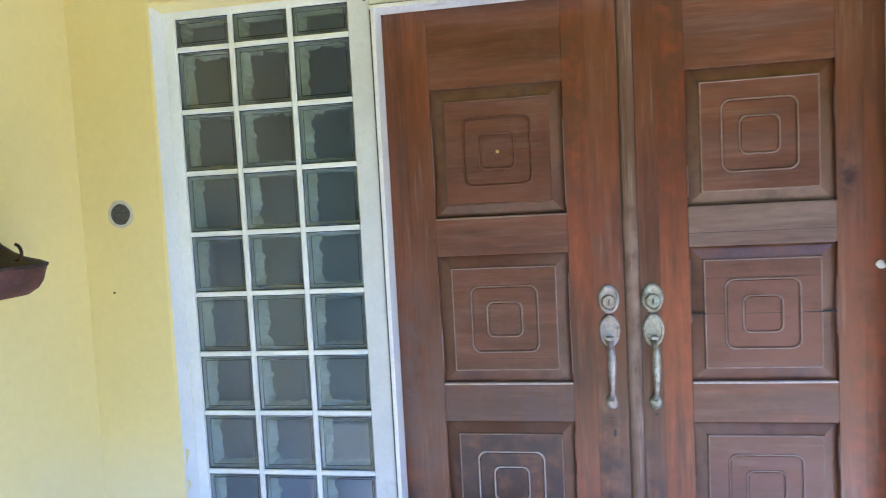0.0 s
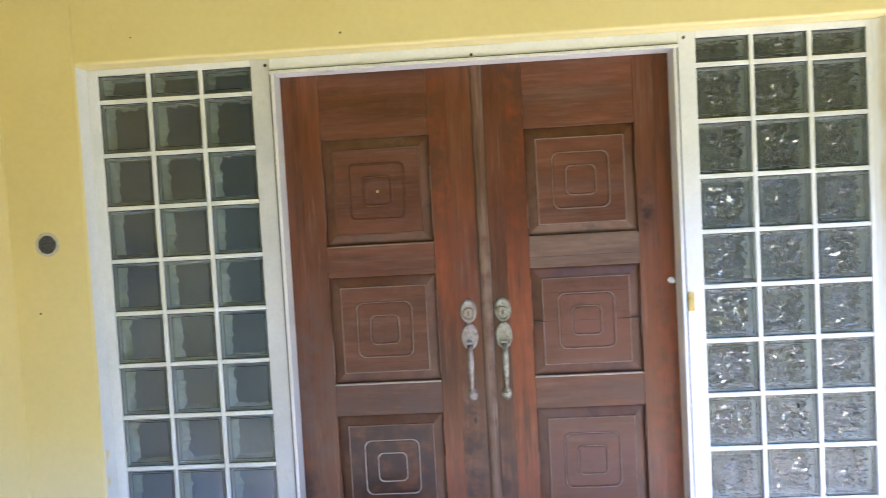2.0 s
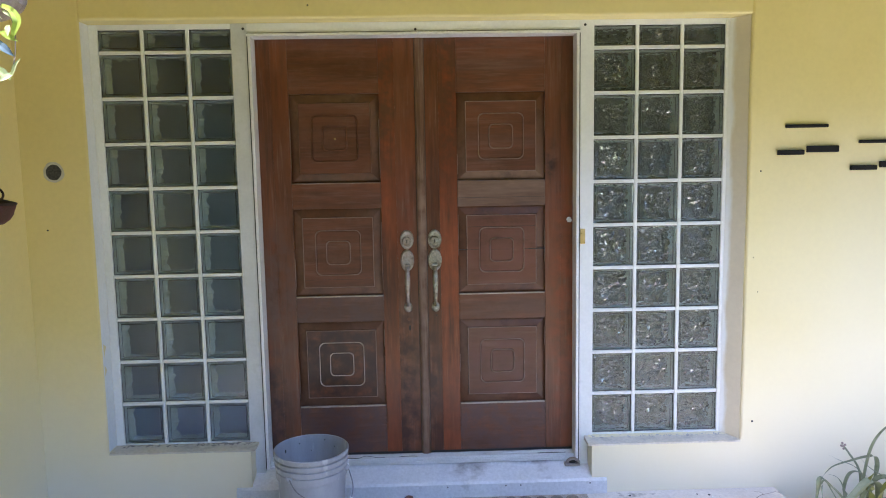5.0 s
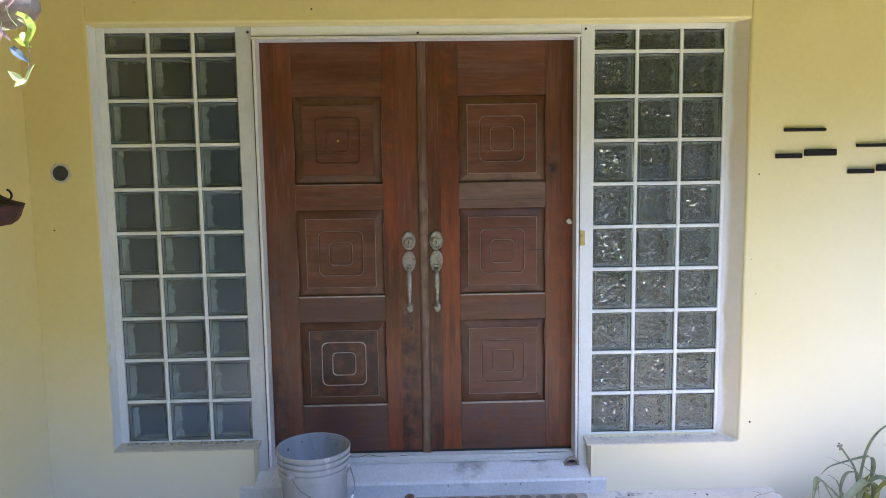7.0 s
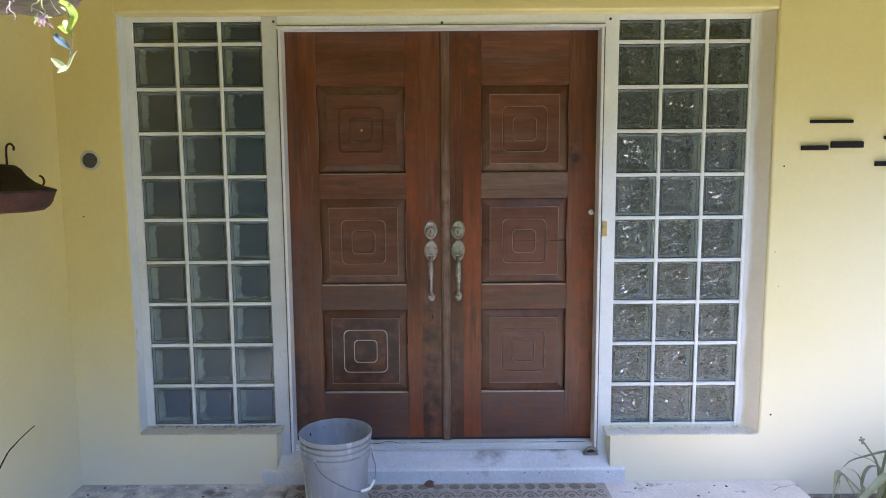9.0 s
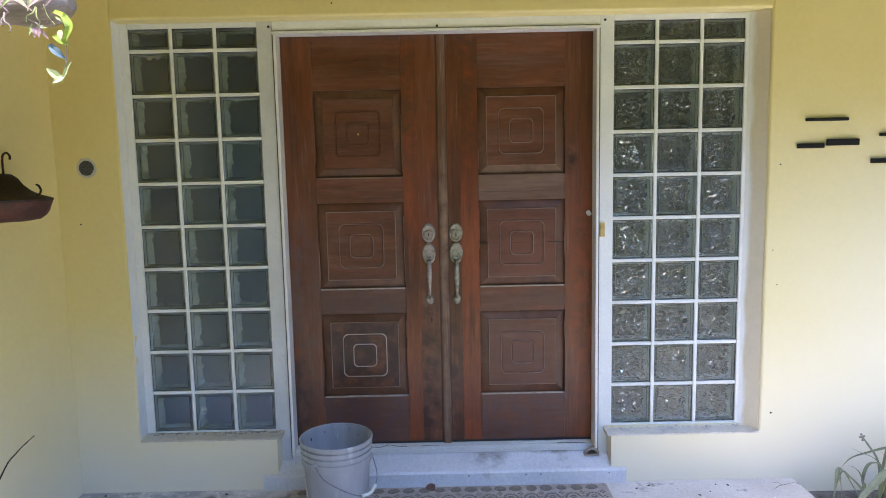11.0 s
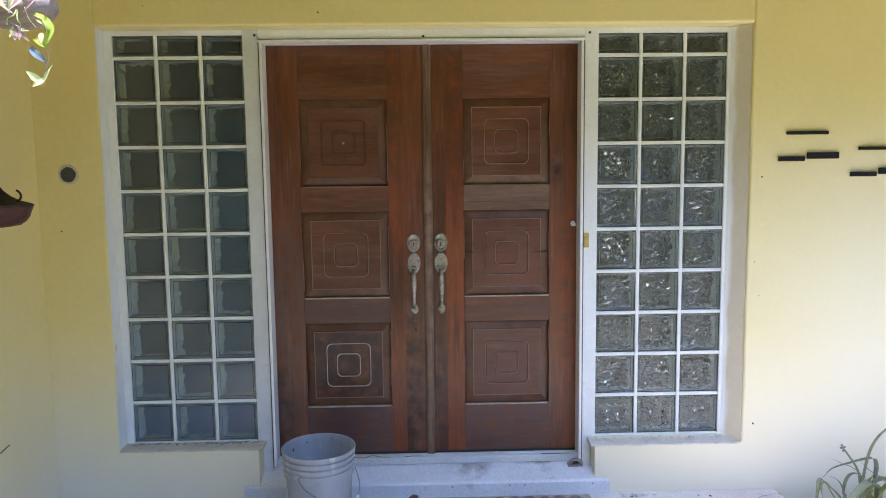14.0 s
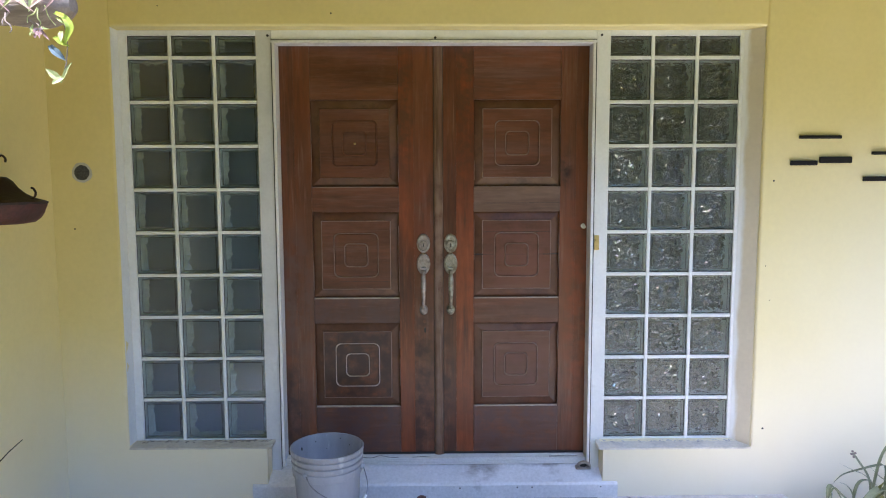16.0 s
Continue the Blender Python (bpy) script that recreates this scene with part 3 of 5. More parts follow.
tagged(part("floor_inner_room", boxed(-2.7, 0.066, 0.121, 3.3, -0.2, -0.1), ROOM_FLOOR), "added room floor, blue put in for reflected sky", "floor", kind="structure")
tagged(part("floor_inner_hall", boxed(0.067, 2.9, 0.121, 3.3, -0.2, -0.1), HALL_FLOOR), "added hall floor, pale tan to brighten the glass", "floor", kind="structure")

# hedge that closes the garden; unseen, its heights set to block sky
bm = bmesh.new()
cols, rows = 60, 14
grid = []
for j in range(rows + 1):
    line = []
    for i in range(cols + 1):
        a = math.pi * (0.95 + 1.1 * i / cols)
        u = i / cols
        tall = 15.0 - 6.5 * min(1.0, max(0.0, (u - 0.3) / 0.15)) - 2.4 * min(1.0, max(0.0, (u - 0.55) / 0.12)) + 1.6 * min(1.0, max(0.0, (u - 0.84) / 0.1))
        h = tall * j / rows
        wob = noise.noise((i * 0.6, h * 1.5, 3.0)) * 0.9 + noise.noise((i * 2.1, h * 4.0, 7.0)) * 0.35
        r = 12 + wob - 0.1 * h * h / 8
        line.append(bm.verts.new((r * math.cos(a), r * math.sin(a) - 1.0, GROUND - 0.25 + h + (1.1 * noise.noise((i * 0.9, 5.0, 1.0)) if j == rows else 0))))
    grid.append(line)
for j in range(rows):
    for i in range(cols):
        bm.faces.new((grid[j][i], grid[j][i + 1], grid[j + 1][i + 1], grid[j + 1][i]))
tagged(part("backdrop", bm, HEDGE), "unseen green hedge round the garden, raised to block sky", "hedge", kind="structure")

# door step, with a sloping top
bm = prism(bmesh.new(), [(-0.098, GROUND - 0.1), (-0.098, 0.050), (-0.090, 0.060), (0.03, 0.105), (0.12, 0.105), (0.12, GROUND - 0.1)], PIER_L, PIER_R)
prism(bm, [(-0.096, GROUND - 0.1), (-0.096, 0.048), (-0.088, 0.058), (WALL_Y - 0.001, 0.060), (WALL_Y - 0.001, GROUND - 0.1)], PIER_L - 0.072, PIER_L - 0.001)
prism(bm, [(-0.096, GROUND - 0.1), (-0.096, 0.048), (-0.088, 0.058), (WALL_Y - 0.001, 0.060), (WALL_Y - 0.001, GROUND - 0.1)], PIER_R + 0.001, PIER_R + 0.070)
tagged(part("door_step", bm, STEP), "grey painted concrete door step with worn patches", "step", kind="structure")


# ---- windows of glass blocks ----
def block_meshes(w, h, material, ripple, flare, seed):
    """Side ring, front pane with a rim line and a rippled inner face, back pane."""
    ring = bmesh.new()
    a, b = w / 2 - 0.0012, h / 2 - 0.0012
    t = 0.005
    loops(ring, [[(sx * a, y, sz * b) for sx, sz in ((1, 1), (-1, 1), (-1, -1), (1, -1))] for y in (0.011, 0.085)])
    flange = []
    for y, inset, rag in ((0.0165, t, 0.0), (0.045, 0.4 * flare[0], 0.3 * flare[1]), (0.0665, flare[0], flare[1])):
        line = []
        for ux, uz in [(1 - k / 8, 1) for k in range(16)] + [(-1, 1 - k / 8) for k in range(16)] + [(-1 + k / 8, -1) for k in range(16)] + [(1, -1 + k / 8) for k in range(16)]:
            d = inset + rag * (noise.noise((ux * 3.1, uz * 3.3, seed * 5.1)) + 0.35 * noise.noise((ux * 8, uz * 8, seed * 2.3)))
            dz = min(t + 0.55 * (d - t), 0.35 * b)
            line.append((ux * (a - d), y, uz * (b - dz)))
        flange.append(line)
    loops(ring, flange)
    seams = len(ring.faces)
    for d0, d1, y in ((-0.0008, 0.0022, 0.0085), (0.0125, 0.0150, 0.0170)):
        loops(ring, [[(sx * (a - d), y, sz * (b - d)) for sx, sz in ((1, 1), (-1, 1), (-1, -1), (1, -1))] for d in (d0, d1)])
    ring.faces.ensure_lookup_table()
    for f in ring.faces[seams:]:
        f.material_index = 1
    prof = [(0.0, 0.010), (0.006, 0.003), (0.013, 0.003), (0.0145, 0.0046), (0.017, 0.0046), (0.022, 0.0028), (1.0, 0.0028)]
    panes = []
    for front in (True, False):
        p = bmesh.new()
        ins = 0.0 if front else 0.006
        lines = []
        for half, n in ((a - ins, 26), (b - ins, max(8, int(26 * b / a)))):
            rim = [half - i for i, _ in prof[:-1]]
            core = rim[-1]
            lines.append([-v for v in rim] + [core * (2 * k / n - 1) for k in range(1, n)] + rim[::-1])
        sheets = []
        for outer in (True, False):
            rows = []
            for z in lines[1]:
                row = []
                for x in lines[0]:
                    d = min(a - ins - abs(x), b - ins - abs(z))
                    if outer:
                        k = next(k for k in range(len(prof) - 1) if d <= prof[k + 1][0] + 1e-6)
                        (d0, y0), (d1, y1) = prof[k], prof[k + 1]
                        y = y0 + (y1 - y0) * max(0.0, d - d0) / (d1 - d0) if front else 0.082
                    else:
                        edge = min(1.0, max(0.0, (d - 0.014) / 0.022))
                        q = Vector((x * ripple[1], z * ripple[1], seed * 3.7 + (9 if front else 0)))
                        lift = ripple[0] * edge * (noise.noise(q) + 0.5 * noise.noise(q * 2.1))
                        y = 0.0155 + lift if front else 0.069 - lift
                    row.append(p.verts.new((x, y, z)))
                rows.append(row)
            for r0, r1 in zip(rows, rows[1:]):
                for k in range(len(r0) - 1):
                    p.faces.new((r0[k], r0[k + 1], r1[k + 1], r1[k]))
            sheets.append(rows)
        rims = [rows[0] + [r[-1] for r in rows[1:]] + rows[-1][-2::-1] + [r[0] for r in rows[-2:0:-1]] for rows in sheets]
        for k in range(len(rims[0])):
            p.faces.new((rims[0][k], rims[0][k - 1], rims[1][k - 1], rims[1][k]))
        panes.append(p)
    out = []
    for name, m, mm in (("glass_block", ring, EDGE_GLASS), ("face", panes[0], material), ("back_face", panes[1], BACK_GLASS if material is GLASS_SOFT else BACK_GLASS_CLEAR)):
        bmesh.ops.recalc_face_normals(m, faces=m.faces)
        me = bpy.data.meshes.new(name)
        m.to_mesh(me)
        m.free()
        me.materials.append(mm)
        if name == "glass_block":
            me.materials.append(GLASS_SEAM)
        if name != "glass_block":
            me.polygons.foreach_set("use_smooth", [True] * len(me.polygons))
            me.set_sharp_from_angle(angle=radians(30))
        out.append(me)
    return out


def glass_window(name, label, x0, z0, pitch, rise, material, frame_l, frame_r, ripple, flare):
    """Three blocks wide, nine high and a half block on top, with white joints."""
    win = group_of(name, label, "window", "structure", at=(0, 0, 0))
    joint = 0.0165
    full = [block_meshes(pitch - joint, rise - joint, material, ripple, flare, k) for k in range(7)]
    half = block_meshes(pitch - joint, 0.108 - joint, material, ripple, flare, 9)
    top = z0 + 9 * rise + 0.108
    x1 = x0 + 3 * pitch
    bm = bmesh.new()
    for i in (1, 2):
        box(bm, x0 + i * pitch - joint / 2, x0 + i * pitch + joint / 2, 0.0, 0.09, z0, top, 0.002, 1)
    for j in range(1, 10):
        for i in range(3):
            box(bm, x0 + i * pitch + joint / 2, x0 + (i + 1) * pitch - joint / 2, 0.0006, 0.09, z0 + j * rise - joint / 2, z0 + j * rise + joint / 2, 0.002, 1)
    part("joints", bm, WHITE, win)
    bm = bmesh.new()
    jh = joint / 2
    box(bm, frame_l, x0 + jh, -0.002, 0.1, z0 - 0.004, OPEN_TOP, 0.003)
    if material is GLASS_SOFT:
        part("post", boxed(x1 - jh, frame_r, -0.002, 0.1, z0 - 0.004, OPEN_TOP, 0.003), POST, win, "greyer post, shade put into its paint")
    else:
        box(bm, x1 - jh, frame_r, -0.002, 0.1, z0 - 0.004, OPEN_TOP, 0.003)
    box(bm, x0 + jh, x1 - jh, -0.001, 0.1, top - jh, OPEN_TOP, 0.002)
    box(bm, x0 + jh, x1 - jh, -0.001, 0.1, z0 - 0.004, z0 + jh, 0.002)
    part("window_frame", bm, WHITE, win)
    for j in range(10):
        for i in range(3):
            small = j == 9
            me = half if small else full[(j * 3 + i * 5 + j // 2) % 7]
            zc = z0 + (9 * rise + 0.054 if small else (j + 0.5) * rise)
            b = share("glass_block", me[0], win, pose(x0 + (i + 0.5) * pitch, 0, zc))
            for k, n in ((1, "face"), (2, "back_face")):
                f = share(n, me[k], b, Matrix())
                f.visible_shadow = False
    return win


w1 = glass_window("window_1", "white-jointed window of clear glass blocks", -1.3732, 0.2470, 0.2032, 0.2036, GLASS_SOFT, OPEN_L, -0.7005, (0.0016, 22.0), (0.026, 0.014))
w2 = glass_window("window_2", "white-jointed window of rippled glass blocks", 0.8730, 0.2400, 0.2082, 0.2042, GLASS_WAVY, 0.8165, OPEN_R, (0.0088, 52.0), (0.017, 0.004))
wear_seed = random.Random(8)
for win, a, b, z in ((w1, OPEN_L, PIER_L + 0.02, 0.242), (w2, PIER_R - 0.02, OPEN_R, 0.223)):
    rings, rise = [], 0.008 if win is w1 else 0.014
    for k in range(49):
        x, e = a + (b - a) * k / 48, 0.0045 * noise.noise((k * 0.37, z * 9, 0.2)) + 0.002 * noise.noise((k * 1.3, z * 9, 4.2))
        rings.append([(x, WALL_Y - 0.003 + e, z - 0.006), (x, WALL_Y - 0.003 + e, z + 0.0005 + 0.3 * e), (x, WALL_Y + 0.016 + e, z + rise * 0.4 + 0.4 * e), (x, -0.003, z + rise), (x, -0.003, z - 0.006)])
    bm = loops(bmesh.new(), rings, cap=(True, True))
    part("window_sill", bm, SILL_TAN if win is w1 else SILL_PALE, win, "tan dirty plaster sill" if win is w1 else "pale patched plaster sill")


    bm = bmesh.new()
    for k in range(90):
        x, y = a + 0.02 + (b - a - 0.04) * wear_seed.random(), -0.006 - 0.022 * wear_seed.random() ** 2
        lump = bmesh.ops.create_icosphere(bm, subdivisions=1, radius=wear_seed.uniform(0.002, 0.0055))
        turn = Euler((0, 0, wear_seed.uniform(0, 6.3)))
        bmesh.ops.transform(bm, matrix=Matrix.LocRotScale((x, y, z + rise * (1 + y * 8) - 0.001), turn, (wear_seed.uniform(1.2, 4.5), 1.0, 0.7)), verts=lump["verts"])
    part("dirt_line", bm, SILL if win is w2 else GRIME, win, "crumbling mortar and dirt along the glass")


def reveal_coat(win, x, s, front, wob):
    """White paint on the side of the opening, with a wavy front edge."""
    n = 40
    bm = bmesh.new()
    rows = []
    for k in range(n + 1):
        z = 0.252 + (OPEN_TOP - 0.254) * k / n
        y = front + wob * noise.noise((z * 2.2, x, 0.5)) + 0.4 * wob * noise.noise((z * 9, x, 2.5))
        rows.append([(x, y, z), (x + s * 0.0011, y + 0.006, z), (x + s * 0.0011, -0.0025, z)])
    loops(bm, rows, close=False)
    part("reveal", bm, WHITE, win, "brushed white paint on the reveal")


reveal_coat(w1, OPEN_L, 1, WALL_Y + 0.004, 0.004)
rings = []
for k in range(49):
    z = 0.226 + (OPEN_TOP - 0.228) * k / 48
    w = wobble(z, 2.0)
    rings.append([(1.505 + w, -0.0032, z), (1.519 + w, -0.013, z), (OPEN_R - 0.0035 + w, WALL_Y + 0.012, z), (OPEN_R + 0.002, WALL_Y + 0.016, z), (OPEN_R + 0.002, -0.0032, z)])
part("reveal", loops(bmesh.new(), rings, cap=(True, True)), REVEAL, w2, "splayed plaster reveal, brushed white next to the glass")

# ---- door frame ----
DL, DM, DR = -0.699, 0.066, 0.815
DZ0, DZ1 = 0.142, 2.156
fr = group_of("door_frame", "white painted frame with aluminium stops round the double door", "door frame", "structure")
part("lintel", boxed(-0.70, 0.816, -0.003, 0.12, 2.160, OPEN_TOP, 0.003), WHITE, fr)
part("lintel_stop", boxed(DL, DR, -0.012, 0.07, 2.144, 2.1565, 0.002), ALU, fr, "bare aluminium strip")
# dark strips stand in for the open grooves beside the stops
part("gasket", boxed(DL, DR, -0.0055, 0.07, 2.1567, 2.1598), DARK, fr, "dark strip in place of an open groove")
for s, x in ((1, DL), (-1, DR)):
    part("jamb", boxed(min(x, x - s * 0.0012), max(x, x - s * 0.0012), 0.0, 0.13, 0.11, 2.1595), WHITE, fr)
    part("gasket", boxed(min(x - s * 0.001, x + s * 0.003), max(x - s * 0.001, x + s * 0.003), -0.0055, 0.071, 0.112, 2.146), DARK, fr, "dark strip in place of an open groove")
    part("jamb_stop", boxed(min(x + s * 0.0035, x + s * 0.017), max(x + s * 0.0035, x + s * 0.017), -0.010, 0.072, 0.112, 2.143, 0.002), ALU, fr, "bare aluminium strip")
for a, b in ((PIER_L + 0.001, -0.701), (0.817, PIER_R - 0.001)):
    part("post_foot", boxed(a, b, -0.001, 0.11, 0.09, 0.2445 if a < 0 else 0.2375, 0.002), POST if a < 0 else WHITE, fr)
part("threshold", boxed(DL, DR, 0.022, 0.13, 0.106, 0.139, 0.002), ALU, fr, "ridged aluminium threshold")
for k in range(4):
    part("ridge", boxed(DL, DR, 0.017, 0.0215, 0.108 + k * 0.0085, 0.112 + k * 0.0085, 0.001), ALU, fr)
for pts, thick, m in ((((-0.31, 0.030, 0.141), (-0.26, 0.022, 0.1425), (-0.22, 0.024, 0.152), (-0.17, 0.020, 0.145), (-0.13, 0.028, 0.141)), 0.0016, DARK), (((-0.06, 0.03, 0.141), (0.0, 0.024, 0.146), (0.03, 0.028, 0.142)), 0.0013, DARK),
                      (((0.45, 0.040, 0.142), (0.52, 0.034, 0.147), (0.60, 0.036, 0.1445), (0.68, 0.034, 0.148), (0.78, 0.040, 0.142)), 0.0032, WHITE), (((0.62, 0.030, 0.141), (0.70, 0.026, 0.1425), (0.76, 0.03, 0.141)), 0.0018, DARK)):
    part("torn_strip", tube(bmesh.new(), bezier(pts, 6), thick, 6, 0.6), m, fr, "torn weather strip hanging loose", True)
for x, z in ((-0.714, 2.178), (0.062, 2.168), (0.838, 2.180)):
    bm = bmesh.new()
    lathe(bm, [(0.0, 0.006), (0.004, 0.006), (0.006, 0.003), (0.006, 0.0)], 10)
    bmesh.ops.transform(bm, matrix=pose(x, -0.003, z, 90), verts=bm.verts)
    part("screw", bm, DARK, fr, "dark screw head")
part("strike_plate", boxed(0.818, 0.842, -0.008, -0.0025, 1.174, 1.246, 0.003), BRASS, fr, "bright brass strike plate")

# ---- doors ----
PANELS = ((1.480, 1.895), (0.935, 1.357), (0.388, 0.808))
DY = 0.078


def raised_panel(cx, z0, z1, half, parent, bead, bead_label):
    """A sunk panel with a sloping border, a raised field and two carved round-cornered squares."""
    cz, hz = (z0 + z1) / 2, (z1 - z0) / 2
    y = DY
    prof = [(0.0, 0.0, y + 0.018), (0.004, 0.0, y + 0.016), (0.040, 0.002, y + 0.008), (0.043, 0.002, y + 0.003), (0.047, 0.003, y + 0.002), (0.048, 0.003, y + 0.002)]
    rings = [rounded(half - i, 0.0005 + r, yy, 5, cx, cz, hz - i) for i, r, yy in prof]
    for s, rad in ((0.106, 0.024), (0.055, 0.018)):
        for d, yy in ((0.0052, 0.0), (0.0045, 0.0), (0.003, -0.0015), (0.0012, -0.0015), (0.0, 0.0022), (-0.0025, 0.0022), (-0.0045, 0.0), (-0.0052, 0.0)):
            rings.append(rounded(s + d, rad + d, y + 0.002 + yy, 5, cx, cz))
    bm = loops(bmesh.new(), rings[3:], cap=(False, True))
    ob = part("panel", bm, WOOD_PANEL, parent, smooth=True)
    part("panel_border", loops(bmesh.new(), rings[:4]), WOOD_BORDER, ob, "sloping border, worn, with varnish sheen painted pale", smooth=True)
    # ring that paints in the lit edge of the field
    part("field_edge", loops(bmesh.new(), [rounded(half - 0.0415 - i, 0.003, y + yy, 5, cx, cz, hz - 0.0415 - i) for i, yy in
         ((0.0, 0.006), (0.0004, 0.0022), (0.0018, 0.0010), (0.0034, 0.0013), (0.0046, 0.0026))]), BEAD if bead is not WOOD_PANEL else WOOD_BORDER, ob, "lit edge of the raised field, painted on", smooth=True)
    for size, rad in ((0.1095, 0.027), (0.0585, 0.021)):
        ring = [rounded(size - 0.0045 * (1 - math.cos(2 * math.pi * k / 6)) / 2, rad, y - 0.0003 - 0.0020 * math.sin(2 * math.pi * k / 6), 5, cx, cz) for k in range(7)]
        part("carved_bead", loops(bmesh.new(), ring), bead, ob, bead_label, smooth=True)
    return ob


def leaf(name, label, x0, x1, boards, px0, px1, wear):
    d = group_of(name, label, "door", "structure")
    for a, b, m in boards:
        part("stile", boxed(a, b, DY, DY + 0.042, DZ0, DZ1, 0.0005, 1), m, d)
    zs = [DZ1] + [z for p in PANELS for z in reversed(p)] + [DZ0]
    for a, b in zip(zs[0::2], zs[1::2]):
        patched = px0 > 0 and 1.3 < b < 1.4
        part("rail", boxed(px0 + 0.0005, px1 - 0.0005, DY + (0.0007 if not patched else -0.002), DY + 0.042, b, a, 0.0014), WOOD_PATCH if patched else WOOD_H, d, "bleached rail" if patched else "")
    for (z0, z1), worn in zip(PANELS, wear):
        raised_panel((px0 + px1) / 2, z0, z1, (px1 - px0) / 2, d, (WOOD_PANEL, BEAD, BEAD_PALE)[worn], ("", "rubbed bead", "pale worn bead")[worn])
    for (z0, z1), worn in zip(PANELS, wear):
        # pale strip paints the sky light caught by the ledge
        part("ledge", boxed(px0 + 0.002, px1 - 0.002, DY - 0.001, DY + 0.014, z0 - 0.0055, z0 + 0.0005, 0.0015, 1), BEAD_PALE if worn or z0 < 1.2 else BEAD, d, "pale ledge with painted sky highlight")
    part("core", boxed(px0 - 0.01, px1 + 0.01, DY + 0.02, DY + 0.04, DZ0 + 0.01, DZ1 - 0.01), WOOD_V, d)
    return d


d1 = leaf("door_1", "closed brown wooden panel door, worn, sky sheen greyed into its lower rails", DL, DM,
          ((DL + 0.0015, -0.6201, WOOD_V), (-0.6200, -0.540, WOOD_V), (-0.118, -0.0456, WOOD_ORANGE), (-0.0455, DM - 0.001, WOOD_V)), -0.540, -0.118, (0, 1, 2))
d2 = leaf("door_2", "closed brown wooden panel door with patched rail", DM, DR,
          ((DM + 0.001, 0.1605, WOOD_V), (0.1606, 0.246, WOOD_ORANGE), (0.667, 0.7425, WOOD_V), (0.7426, DR - 0.0015, WOOD_V)), 0.246, 0.667, (1, 1, 1))
for a, b, z, h, y in ((0.249, 0.292, 1.146, 0.004, 0.001), (0.585, 0.664, 1.146, 0.004, 0.001), (0.292, 0.345, 1.1475, 0.0016, 0.0012), (0.400, 0.512, 1.147, 0.0014, 0.0012), (0.566, 0.586, 1.147, 0.002, 0.0012),
                      (0.294, 0.622, 1.258, 0.0013, 0.0012), (0.2485, 0.664, 1.3985, 0.0014, -0.0026)):
    part("crack", boxed(a, b, DY + y, DY + 0.012, z, z + h), DARK, d2, "dark split in the wood")
for a, b, z in ((-0.492, -0.440, 1.0150), (-0.410, -0.168, 1.0155)):
    part("crack", boxed(a, b, DY + 0.0012, DY + 0.012, z, z + 0.0011), DARK, d1, "dark split in the wood")
# dark strips paint the shaded gap under each door
for d, a, b in ((d1, DL + 0.002, DM - 0.001), (d2, DM + 0.001, DR - 0.002)):
    part("bottom_seal", boxed(a, b, DY - 0.004, DY + 0.03, 0.1395, 0.150, 0.001), DARK, d, "dark strip for the shaded gap under the door")
# pale worn streaks along the panel edges
wear_rng = random.Random(21)
for d, cx, half in ((d1, -0.329, 0.211), (d2, 0.4565, 0.2105)):
    for z0, z1 in PANELS:
        for side in (-1, 1):
            for k in range(2 if d is d1 else 1):
                h = wear_rng.uniform(0.07, 0.20)
                zc = wear_rng.uniform(z0 + h / 2 + 0.02, z1 - h / 2 - 0.02)
                x = cx + side * (half - wear_rng.uniform(0.001, 0.003))
                part("worn_edge", boxed(x - 0.0012, x + 0.0012, DY + 0.0005, DY + 0.006, zc - h / 2, zc + h / 2, 0.0006, 1), BEAD, d, "pale worn edge")
# moulding over the meeting edges
bm = bmesh.new()
sec = [(0.052 + 0.022 * (1 - math.cos(math.pi * k / 10)), DY - 0.0015 - 0.014 * math.sin(math.pi * k / 10)) for k in range(11)]
loops(bm, [[(x, y, z) for x, y in sec] for z in (0.118, DZ1)], close=True, cap=(True, True))
part("astragal", bm, ASTRAGAL, d1, "rounded worn wooden cover strip", smooth=True)
for x, d in ((0.0500, d1), (0.0962, d2)):
    part("gap_line", boxed(x, x + 0.0018, DY - 0.0012, DY + 0.004, 0.152, DZ1 - 0.002), DARK, d, "dark gap line along the cover strip")


def oval(bm, cx, cz, rx, rz, y, prof, n=28):
    """A turned oval boss in the plane of the door."""
    return loops(bm, [[(cx + rx * s * math.cos(2 * math.pi * k / n), y - h, cz + rz * s * math.sin(2 * math.pi * k / n)) for k in range(n)] for s, h in prof], cap=(False, True))


